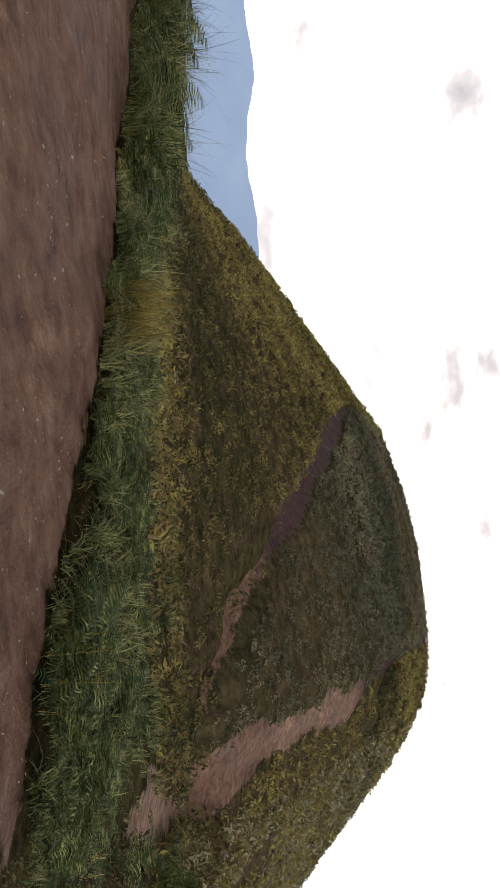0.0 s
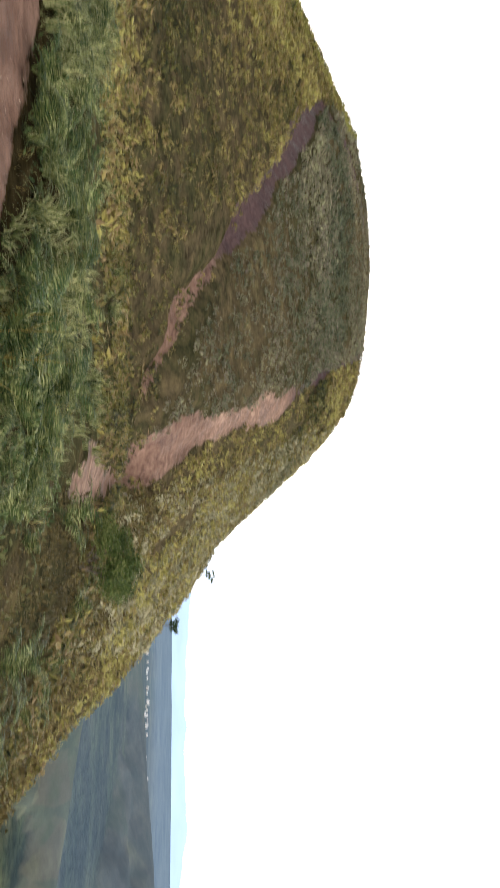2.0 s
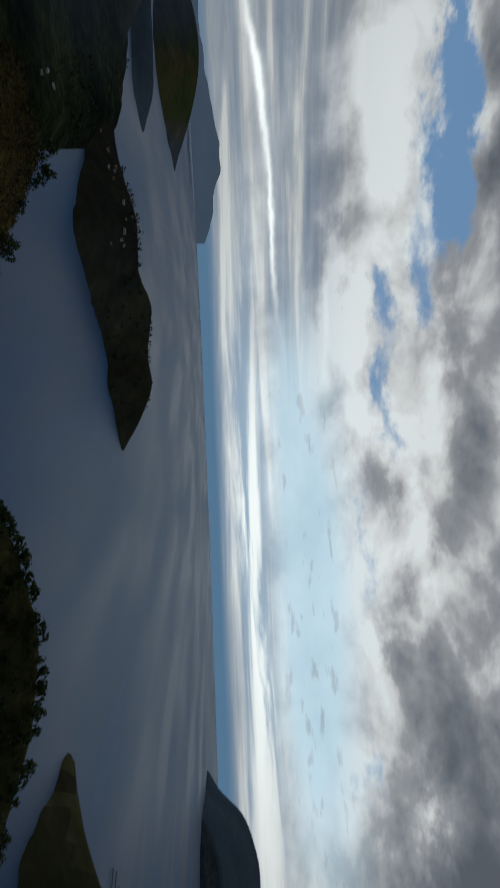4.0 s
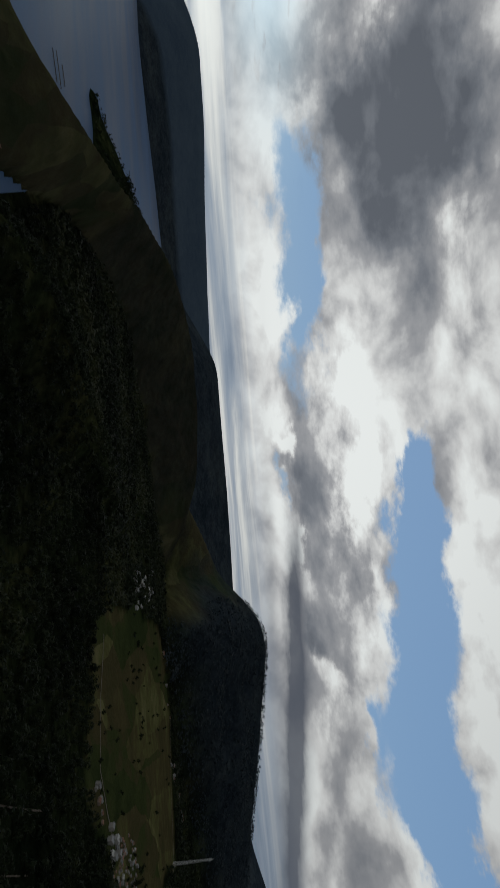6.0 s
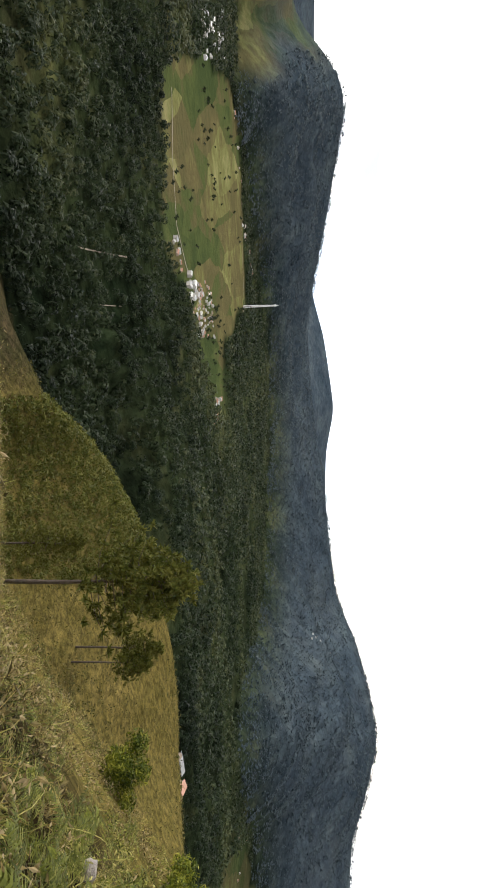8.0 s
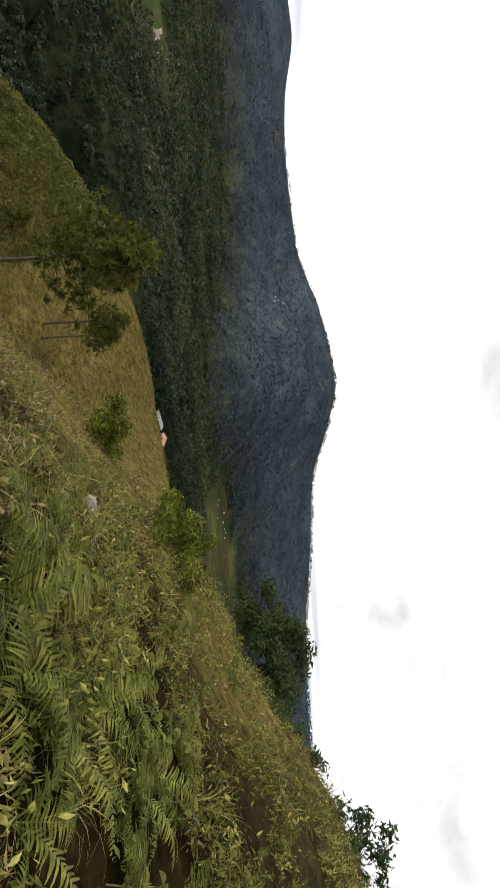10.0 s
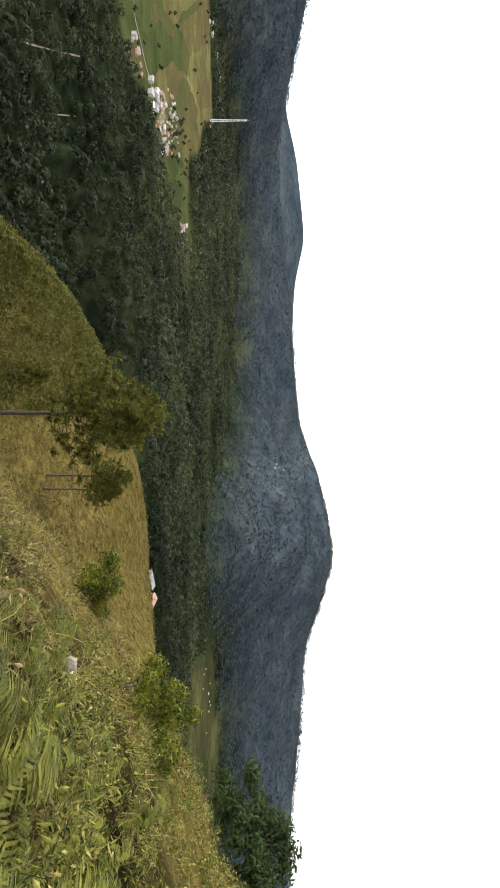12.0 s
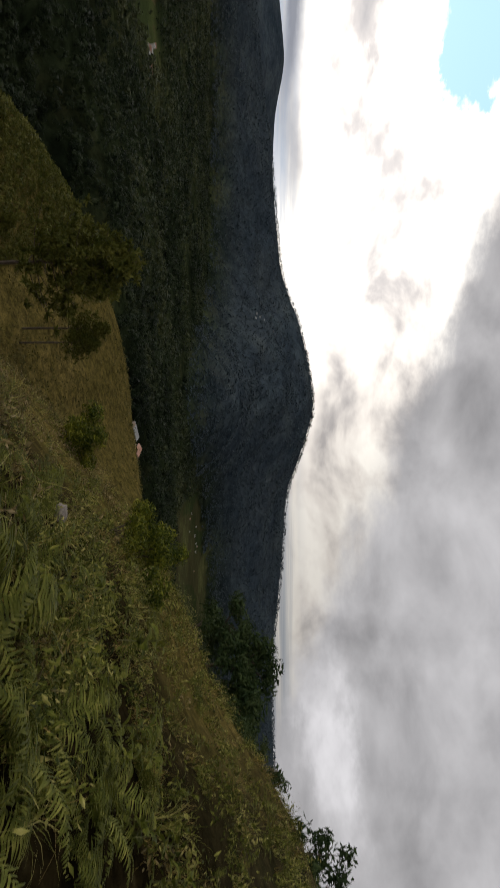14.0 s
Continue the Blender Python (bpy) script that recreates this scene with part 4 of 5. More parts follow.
shrubland("pale_scrub", "pale greyish olive scrub beside the trail", 3600, (23.5, 42), (22, 106), PALE_LEAF, (0.25, 0.6), 18,
          keep=lambda a, d, k: (k == 0) & (a > np.interp(d, [24, 34, 56, 86, 110], [30.0, 28.6, 25.8, 22.8, 19.5])))
scrub("shoulder_scrub", "dry brown bracken and grass on the hill's shoulder", 9000, (29, 64), (5.5, 34), DRY_SCRUB, (0.16, 0.42), 5, power=0.8)
scrub("hump_scrub", "golden grass tufts on the spur over the bay", 5000, (64, 92), (9, 44), DRY_SCRUB, (0.16, 0.36), 5, power=0.8)
scrub("spur_scrub", "golden olive grass tufts over the spur below", 21000, (198, 264), (12, 112), SPUR_LEAF, (0.12, 0.34), 4, keep=hill_only, power=0.62)
shrubland("spur_bushes", "dark olive low bushes under the pines", 5200, (201, 217), (36, 96), PINE_LEAF, (0.3, 0.6), 16, keep=lambda a, d, k: (k == 0) & (fbm(d * np.sin(np.radians(a)), d * np.cos(np.radians(a)), 14, 2) > -0.12))

SCARS = [[(188.35, 322), (188.7, 345), (189.1, 380), (189.4, 420)], [(193.2, 352), (193.35, 385)]]
# ---- woods on the slopes and in the valley ----
def woods(name, label, n, az, r, mat, size, cards, kinds, power=1.0, open_=0.0):
    a, d, p, k, soil = spots(n, az, r, power)
    ok = np.isin(k, kinds) & (p[:, 2] > 1.5)
    f = field_sunpatch_mask(a[None], d[None], p[None, :, 0], p[None, :, 1], k[None])[0]
    ok &= f < 0.25
    for line in SCARS:
        ok &= near_line(p[:, 0], p[:, 1], line) > 1.3
    ok &= fbm(p[:, 0], p[:, 1], 160, 3) > open_ - 0.6
    p = p[ok]
    s = size[0] + (size[1] - size[0]) * RNG.rand(len(p)) ** 1.6
    n = len(p)
    dirs = unit(RNG.normal(size=(n * cards, 3)) * np.array([1, 1, 0.9]) + np.array([0, 0, 0.35]))
    S = np.repeat(s, cards)[:, None]
    c = np.repeat(p, cards, 0) + dirs * S * np.array([0.5, 0.5, 0.55]) * RNG.uniform(0.7, 1.1, (n * cards, 1))
    c[:, 2] += S[:, 0] * 0.55
    nrm = unit(dirs * (1.0 if cards > 12 else 0.6) + RNG.normal(size=dirs.shape) * 0.14 + np.array([0, 0, 0.25 if cards > 12 else 0.5 if cards > 4 else 1.1]))
    big = 0.3 if cards > 20 else 0.42 if cards > 12 else 0.55
    mesh = quad_mesh(name, *leaf_cards(c, S[:, 0] * big * RNG.uniform(0.6, 1.1, n * cards), nrm, 0.8, 0.3), mat)
    return tagged(new(name, mesh), label, "forest", kind="stuff")


woods("valley_forest", "dense dark green forest on the valley slopes", 7600, (138, 244), (140, 620), FOREST, (4.0, 7.5), 24, (1,))
woods("foothill_forest", "dark green woodland over the foothills", 25000, (140, 262), (600, 1600), FOREST, (5, 8.5), 6, (1,), open_=0.2)
woods("mountain_forest", "mountain range forest with blue haze put into its colour", 56000, (175, 276), (900, 2350), FOREST_HAZED, (5, 9), 4, (4,))
woods("hump_forest", "dark trees over the hump above the cove", 2200, (88, 140), (120, 330), DARK_LEAF, (2.5, 5), 14, (1,))
woods("cove_forest", "dark scattered trees round the cove", 5000, (122, 166), (420, 1350), FOREST, (3.5, 6.5), 7, (1,))
woods("headland_trees", "scattered dark trees on the headland and bay slopes", 3000, (69, 100), (430, 1500), FOREST, (2.5, 5.5), 7, (1, 2), open_=0.55)
# ---- grass of the bank and the near slope ----
def verge_height(az):
    return around(az, [(-40, 3.2), (-33, 2.9), (-28, 2.3), (-22, 1.6), (-16, 1.1), (-10, 0.8), (-4, 0.62), (0, 0.45), (6, 0.55), (11, 0.74), (16, 0.84), (21, 0.75), (25, 0.5), (30, 0.3), (40, 0.3)])


def verge_spots(n, depth):
    """Places along the far edge of the dirt clearing: share along it, distance behind the edge."""
    run = -2.0 + 34 * RNG.rand(n) ** 1.7
    back = depth[0] + (depth[1] - depth[0]) * RNG.rand(n)
    x = ROAD_A.x + ROAD_DIR.x * run + ROAD_DIR.y * back
    y = ROAD_A.y + ROAD_DIR.y * run - ROAD_DIR.x * back
    az, r = np.degrees(np.arctan2(x, y)), np.hypot(x, y)
    _, _, p, _, soil = ground_at(az, r)
    ok = (soil < 0.35) & (az > -40) & (az < 31)
    return az[ok], r[ok], p[ok]


def grass(name, label, sets, mat):
    return tagged(new(name, quad_mesh(name, *gather(*sets), mat)), label, "grass", kind="stuff")


def tufts(p, tall, per, spread, lean=(0.15, 0.9), width=0.006):
    """Blades in tufts round the points p."""
    n = len(p)
    base = np.repeat(p, per, 0) + RNG.normal(size=(n * per, 3)) * np.array([spread, spread, 0.0])
    h = np.repeat(tall, per) * RNG.uniform(0.45, 1.05, n * per)
    base[:, 2] -= 0.04
    return blades(base, h, RNG.uniform(lean[0], lean[1], n * per), width * RNG.uniform(0.6, 1.4, n * per) * (0.5 + h), 3)


def lumps(p, size=1.5):
    return np.clip(0.62 + 1.5 * fbm(p[:, 0], p[:, 1], size, 3), 0.25, 1.2)


def tussocks(p, tall, per, width, lean=(0.25, 1.5)):
    """Clumps of long arching blades, each fanning out of one root."""
    n = len(p)
    base = np.repeat(p, per, 0) + RNG.normal(size=(n * per, 3)) * np.array([0.045, 0.045, 0.0])
    base[:, 2] -= 0.04
    h = np.repeat(tall, per) * RNG.uniform(0.5, 1.1, n * per)
    return blades(base, h, RNG.uniform(lean[0], lean[1], n * per), width * RNG.uniform(0.5, 1.3, n * per), 5, 0.55)


a, r, p = verge_spots(520, (0.05, 3.4))
h = verge_height(a) * lumps(p, 2.2) * RNG.uniform(0.8, 1.3, len(p))
a2, r2, p2 = verge_spots(480, (3.0, 9.5))
h2 = verge_height(a2) * lumps(p2) * 0.8
grass("bank_grass", "tall arching green grass tussocks along the edge of the dirt clearing",
      [tussocks(p, h * np.where(a < -18, 1.05, np.where(a > -4, 0.78, 1.0)), 40, 0.010), tussocks(p2, h2 * np.where(a2 < -18, 1.0, 1.0), 24, 0.011, (0.2, 1.1))], VERGE_GRASS)
a, r, p = verge_spots(650, (0.0, 3.6))
grass("bank_undergrowth", "short fine grass at the foot of the bank's tussocks", [tufts(p, np.minimum(verge_height(a), 1.0) * 0.5 * lumps(p), 16, 0.07, (0.3, 1.8), width=0.006)], VERGE_GRASS)
a, r, p = verge_spots(90, (0.1, 3.6))
grass("bank_straw", "dry straw-coloured stalks among the bank's grass", [tufts(p, np.minimum(verge_height(a), 1.2) * lumps(p), 9, 0.12, (0.1, 0.8), 0.004)], DRY_GRASS)
_, _, p, _, _ = spots(16, (-14.5, -9.5), (9.6, 11.2))
grass("dry_plumes", "brown dry grass plumes standing out of the bank", [tussocks(p, RNG.uniform(0.9, 1.25, len(p)), 40, 0.006, (0.05, 0.6))], DRY_GRASS)
a, r, p = verge_spots(420, (0.2, 4.6))
c = np.repeat(p, 16, 0) + RNG.normal(size=(len(p) * 16, 3)) * np.array([0.13, 0.13, 0.0])
c[:, 2] += np.repeat(verge_height(a) * lumps(p), 16) * RNG.uniform(0.0, 0.55, len(c))
tagged(new("bank_herbs", quad_mesh("bank_herbs", *leaf_cards(c, RNG.uniform(0.02, 0.05, len(c)), unit(RNG.normal(size=c.shape) + np.array([0, 0, 0.8])), 1.1), DARK_LEAF)),
       "dark leafy herbs among the bank's grass", "plants", kind="stuff")

# the near slope: clumps of fine grass, straw and small-leaved herbs with dark gaps between
a, r, p, k, soil = spots(6600, (192, 282), (1.7, 27), 0.92)
thick = fbm(p[:, 0], p[:, 1], 1.1, 3)
ok = (soil < 0.3) & (thick > np.where(r < 14, -0.02, -0.12))
a, r, p, thick = a[ok], r[ok], p[ok], thick[ok]
tall = RNG.uniform(0.2, 0.5, len(p)) * (0.8 + 1.2 * np.clip(thick + 0.1, 0, 1))
third = RNG.randint(0, 4, len(p))
grass("slope_grass", "green and yellow grass tussocks on the near slope", [tussocks(p[third == 0], tall[third == 0] * 1.25, 18, 0.0055, (0.4, 1.6))], FERN_LEAF)
grass("slope_straw", "dry straw-coloured grass on the near slope", [tufts(p[third == 1], tall[third == 1], 16, 0.07, (0.3, 1.8), 0.0042)], DRY_GRASS)
q, t_ = p[third >= 2], tall[third >= 2]
per = 22
d = unit(RNG.normal(size=(len(q) * per, 3)))
d[:, 2] = np.abs(d[:, 2])
w = RNG.uniform(0.10, 0.24, len(q))
c = np.repeat(q, per, 0) + d * np.stack([np.repeat(w, per), np.repeat(w, per), np.repeat(t_, per)], 1) * RNG.uniform(0.5, 1.05, (len(d), 1))
size_, nrm_ = RNG.uniform(0.016, 0.046, len(c)), unit(d + RNG.normal(size=c.shape) * 0.5)
dry = np.repeat((np.mod(np.degrees(np.arctan2(q[:, 0], q[:, 1])), 360) + 14 * fbm(q[:, 0], q[:, 1], 2.0, 3) < 236) | (RNG.rand(len(q)) < 0.1), per)
for name, label, sel, mat in (("slope_herbs", "small-leaved herb clumps covering the near slope", ~dry, FERN_LEAF), ("slope_bracken", "dry brown bracken and herb clumps on the near slope", dry, BRACKEN)):
    tagged(new(name, quad_mesh(name, *leaf_cards(c[sel], size_[sel], nrm_[sel], 1.2), mat)), label, "plants", kind="stuff")

# ---- ferns ----
def frond_mesh(name, fine, seed, mat):
    """One fern frond of length about 1, rising from the origin and arching along +x."""
    rng = np.random.RandomState(seed)
    n = 30 if fine else 24
    s = np.linspace(0, 1, n)
    ang = np.radians(22 + 88 * s ** 1.2 + rng.uniform(-6, 10))
    pts = np.zeros((n, 3))
    for i in range(1, n):
        pts[i] = pts[i - 1] + np.array([math.sin(ang[i]), rng.uniform(-0.1, 0.1) * 0.3, math.cos(ang[i])]) / n
    sets = [tube(pts[::3], 0.007 * (1.05 - s[::3]), 3)]
    vs, qs, k = [], [], 0
    for i in range(3, n):
        t = (pts[i] - pts[i - 1])
        t /= np.linalg.norm(t)
        nrm = np.array([-t[2], 0, t[0]]) * (-1)
        if nrm[2] < 0:
            nrm = -nrm
        size = (0.21 if fine else 0.2) * math.sin(math.pi * (0.2 + 0.78 * s[i])) ** 0.9 * (1.1 - 0.25 * s[i]) * rng.uniform(0.9, 1.06) + 0.012
        for sgn in (-1, 1):
            out = np.array([0, sgn, 0]) * 0.92 + t * rng.uniform(0.22, 0.55) + nrm * rng.uniform(-0.12, 0.12)
            out = out / np.linalg.norm(out)
            wide = t * (0.0115 if fine else 0.0105)
            steps = 3 if fine else 2
            line = [pts[i] + out * size * q - np.array([0, 0, 1]) * size * 0.22 * q * q + nrm * 0.01 for q in np.linspace(0, 1, steps + 1)]
            for q in range(steps + 1):
                w = wide * (1 - 0.85 * (q / steps) ** 1.6)
                vs += [line[q] - w, line[q] + w]
            for q in range(steps):
                b = k + 2 * q
                qs.append((b, b + 1, b + 3, b + 2))
            k += 2 * (steps + 1)
    sets.append((np.array(vs), np.array(qs)))
    return quad_mesh(name, *gather(*sets), mat)


def fern(meshes, fronds, spread, label):
    root = new("fern")
    for i in range(fronds):
        turn = 360 * i / fronds + random.uniform(-25, 25)
        size = random.uniform(0.72, 1.1)
        part("frond", random.choice(meshes), meshes[0].materials[0], root, m=pose(0, 0, -0.03, 0, random.uniform(-12, spread), turn) @ Matrix.Scale(size, 4))
    return tagged(root, label, "fern", "ferns on the hilltop")


COARSE = [frond_mesh("frond", False, s, BANK_FERN) for s in (1, 2, 3)]
SUNNY = [frond_mesh("frond", False, s, FROND) for s in (6, 7)]
FINE = [frond_mesh("frond", True, s, FROND) for s in (4, 5)]
fern_kinds = [fern(COARSE, n, w, "green fern with arching fronds on the grassy bank") for n, w in ((6, 10), (7, 18), (5, 4))]
fern_slope = [fern(SUNNY, n, w, "yellow-green fern with arching fronds on the near slope") for n, w in ((6, 20), (5, 30))]
fern_near = [fern(FINE, n, w, "large yellow-green fern with feathery fronds on the near slope") for n, w in ((5, 26), (6, 34))]


def place(kinds, az, r, size, lift=0.0):
    ob = copy_thing(random.choice(kinds), Matrix.Translation(at(az, r, lift)) @ pose(0, 0, 0, random.uniform(-8, 8), random.uniform(-8, 8), random.uniform(0, 360)))
    ob.scale = (size, size, size * random.uniform(0.85, 1.1))
    return ob


a, r, p = verge_spots(190, (0.15, 3.0))
for az, d in zip(a, r):
    tall_ = float(verge_height(np.array([az]))[0])
    place(fern_kinds, az, d, tall_ * (random.uniform(0.8, 1.25) if az > -4 else random.uniform(0.5, 1.0)) + 0.22)
for k in range(60):           # a fern thicket that stands against the sky
    az = random.uniform(-38, -21)
    place(fern_kinds, az, 10.2 - az * 0.5 + random.uniform(-0.5, 3.5), random.uniform(1.4, 2.2) * (1 + 0.055 * max(0.0, -az - 23)), random.uniform(0.0, 0.3) * (-az / 30))
for k in range(26):           # bracken where the shoulder begins
    place(fern_kinds, random.uniform(30, 58), random.uniform(7, 20), random.uniform(0.6, 1.0))
for az, d, s in ((244.5, 4.0, 0.85), (250.5, 3.7, 0.7), (256, 4.3, 0.75), (241, 5.4, 0.6), (262, 3.8, 0.65), (247.5, 5.8, 0.6), (252.5, 6.4, 0.6), (259, 6.2, 0.65), (254, 5.0, 0.7), (248, 4.6, 0.65), (265, 5.2, 0.7), (257.5, 7.6, 0.6), (245.5, 7.2, 0.55), (238, 6.4, 0.55)):
    place(fern_near, az, d, s * 1.25)
for k in range(64):
    d = 4.6 + 13 * random.random() ** 1.1
    place(fern_slope, random.uniform(226, 267), d, random.uniform(0.4, 0.75))
for n, ob in enumerate(fern_kinds + fern_slope + fern_near):
    az, d = ((-14, 9.6), (12, 7.6), (18, 6.9), (235, 8.3), (249, 8.8), (239.5, 4.3), (260, 5.6))[n]
    ob.matrix_basis = Matrix.Translation(at(az, d)) @ Matrix.Scale(0.8, 4)

# ---- broad-leaved weeds ----
def broad_leaf(name, length, width, mat):
    """A pointed, folded and drooping leaf along +x."""
    n = 7
    s = np.linspace(0, 1, n)
    w = width * np.sin(np.pi * np.clip(s * 0.96 + 0.03, 0, 1)) ** 0.8
    x = length * s
    z = length * (0.45 * s - 0.62 * s * s)
    v = np.concatenate([np.stack([x, -w, z + w * 0.25], 1), np.stack([x, 0 * x, z], 1), np.stack([x, w, z + w * 0.25], 1)])
    q = [(r_ * n + i, r_ * n + i + 1, (r_ + 1) * n + i + 1, (r_ + 1) * n + i) for r_ in (0, 1) for i in range(n - 1)]
    return quad_mesh(name, v, np.array(q), mat, True)


def weed(leaf, count, tall, label):
    root = new("broadleaf_weed")
    part("stem", quad_mesh("stem", *tube([(0, 0, -0.04), (0.01, 0, tall * 0.5), (0.0, 0.015, tall)], [0.007, 0.006, 0.003], 5), STEM), STEM, root)
    for i in range(count):
        h = tall * (0.25 + 0.75 * i / count)
        part("leaf", leaf, BUSH_LEAF, root, m=pose(0, 0, h, 0, random.uniform(-35, 5), i * 137.5 + random.uniform(-20, 20)) @ Matrix.Scale(random.uniform(0.7, 1.1), 4))
    return tagged(root, label, "weed", "weeds on the near slope")


WEED_LEAF = leaf_material("weed_leaf", [(0.046, 0.060, 0.008), (0.105, 0.122, 0.018), (0.21, 0.205, 0.038)], 3.0, 0.5)
big_leaf = broad_leaf("leaf", 0.24, 0.045, WEED_LEAF)
wide_leaf = broad_leaf("leaf", 0.17, 0.055, WEED_LEAF)
weeds = [weed(big_leaf, 9, 0.42, "green weed with long pointed leaves on the near slope"), weed(wide_leaf, 8, 0.34, "green weed with broad leaves on the near slope")]
for k in range(85):
    place(weeds, random.uniform(234, 268), 4.6 + 10 * random.random(), random.uniform(0.5, 1.0))
sapling = place([weeds[1]], 248.3, 8.6, 1.5, 0.15)
weeds[0].matrix_basis, weeds[1].matrix_basis = Matrix.Translation(at(244, 6.4)), Matrix.Translation(at(251, 6.9))
tagged(sapling, "young sapling with broad leaves standing over the slope's edge", "sapling")

# ---- bushes ----
def bush(name, wide, tall, leaves, leaf, mat, label, category="bush"):
    """Several stems and a loose, lumpy crown of single leaves."""
    root = new(name)
    tips = []
    for i in range(7):
        th, out = i * 0.9 + random.uniform(-0.3, 0.3), random.uniform(0.2, 0.55) * wide
        tip = (math.cos(th) * out, math.sin(th) * out, tall * random.uniform(0.14, 0.78))
        part("stem", quad_mesh("stem", *tube([(0, 0, -0.1), (tip[0] * 0.35, tip[1] * 0.35, tip[2] * 0.45), tip], [0.02 * tall, 0.014 * tall, 0.005 * tall], 5), BARK), BARK, root)
        tips.append(tip)
    tips = np.array(tips + [(0, 0, tall * 0.85)])
    k = RNG.randint(0, len(tips), leaves)
    d = unit(RNG.normal(size=(leaves, 3)) + np.array([0, 0, 0.25]))
    c = tips[k] + d * (RNG.rand(leaves, 1) ** 0.5) * np.array([wide * 0.27, wide * 0.27, tall * 0.27])
    c[:, 2] = np.maximum(c[:, 2], 0.03 * tall)
    part("foliage", quad_mesh("foliage", *leaf_cards(c, RNG.uniform(0.6, 1.2, leaves) * leaf, unit(d + RNG.normal(size=d.shape) * 0.5), 1.3), mat), mat, root)
    return tagged(root, label, category)


def put(ob, az, r, size=1.0, lift=0.0):
    ob.matrix_basis = Matrix.Translation(at(az, r, lift)) @ pose(0, 0, 0, 0, 0, random.uniform(0, 360)) @ Matrix.Scale(size, 4)
    return ob


put(bush("bush", 1.6, 1.3, 3600, 0.06, BUSH_LEAF, "bright green leafy bush on the golden slope"), 231.5, 20)
put(bush("bush", 1.1, 1.05, 2600, 0.045, BUSH_LEAF, "dense green bush at the brow of the slope"), 239.6, 14.5)
put(bush("bush", 1.0, 1.1, 2400, 0.045, BUSH_LEAF, "yellow-green bush at the brow of the slope"), 241.4, 15.5, 1.1)
put(bush("bush", 0.8, 0.7, 500, 0.05, BUSH_LEAF, "low green bush at the brow of the slope"), 244.2, 13)
put(bush("bush", 1.7, 1.25, 5200, 0.045, HILL_GREEN, "dark green spreading bush beside the trail"), 35.0, 15.5)
for az, d, s in ((69.5, 34, 0.7), (72.5, 33, 0.6), (75.5, 34, 1.0), (77.3, 30, 1.2), (79.6, 29, 0.6), (82.6, 27, 1.0), (84.2, 26, 0.7), (85.8, 25, 0.9), (73.8, 36, 0.5)):
    put(bush("shrub", 0.95, 1.05, 260, 0.09, DARK_LEAF, "small dark shrub on the spur's brow over the bay", "shrub"), az, d, s)

# ---- trees ----
def tree(name, tall, bole, crown, leaves, leaf, mat, label, limbs=9, flat=0.6, category="tree"):
    """Tapered trunk, limbs, and a crown of leaf clumps with gaps."""
    root = new(name)
    bend = random.uniform(-0.04, 0.04) * tall
    top = (bend, -bend * 0.6, tall * 0.82)
    part("trunk", quad_mesh("trunk", *tube([(0, 0, -0.3), (bend * 0.2, 0, tall * 0.3), (bend * 0.6, -bend * 0.3, tall * 0.6), top], [bole, bole * 0.8, bole * 0.55, bole * 0.25], 8), BARK, True), BARK, root, "slender brown trunk")
    ends = []
    for i in range(limbs):
        h = tall * random.uniform(0.42, 0.85)
        th = i * 2.4 + random.uniform(-0.4, 0.4)
        out = crown * random.uniform(0.5, 1.0) * (1.15 - 0.5 * h / tall)
        e = (math.cos(th) * out + bend, math.sin(th) * out, h + tall * random.uniform(0.02, 0.16))
        part("limb", quad_mesh("limb", *tube([(bend * h / tall, 0, h * 0.93), ((e[0] + bend) * 0.5, e[1] * 0.5, h + 0.03 * tall), e], [bole * 0.35, bole * 0.2, bole * 0.08], 5), BARK, True), BARK, root)
        ends += [e, (e[0] * 0.6, e[1] * 0.6, e[2] + 0.02 * tall)]
    ends = np.array(ends + [(bend, 0, tall * 0.95)])
    k = RNG.randint(0, len(ends), leaves)
    d = unit(RNG.normal(size=(leaves, 3)))
    c = ends[k] + d * RNG.rand(leaves, 1) ** 0.6 * crown * np.array([0.34, 0.34, 0.34 * flat])
    part("crown", quad_mesh("crown", *leaf_cards(c, RNG.uniform(0.6, 1.2, leaves) * leaf, unit(d + RNG.normal(size=d.shape) * 0.6 + np.array([0, 0, 0.3])), 1.3), mat), mat, root)
    return tagged(root, label, category)


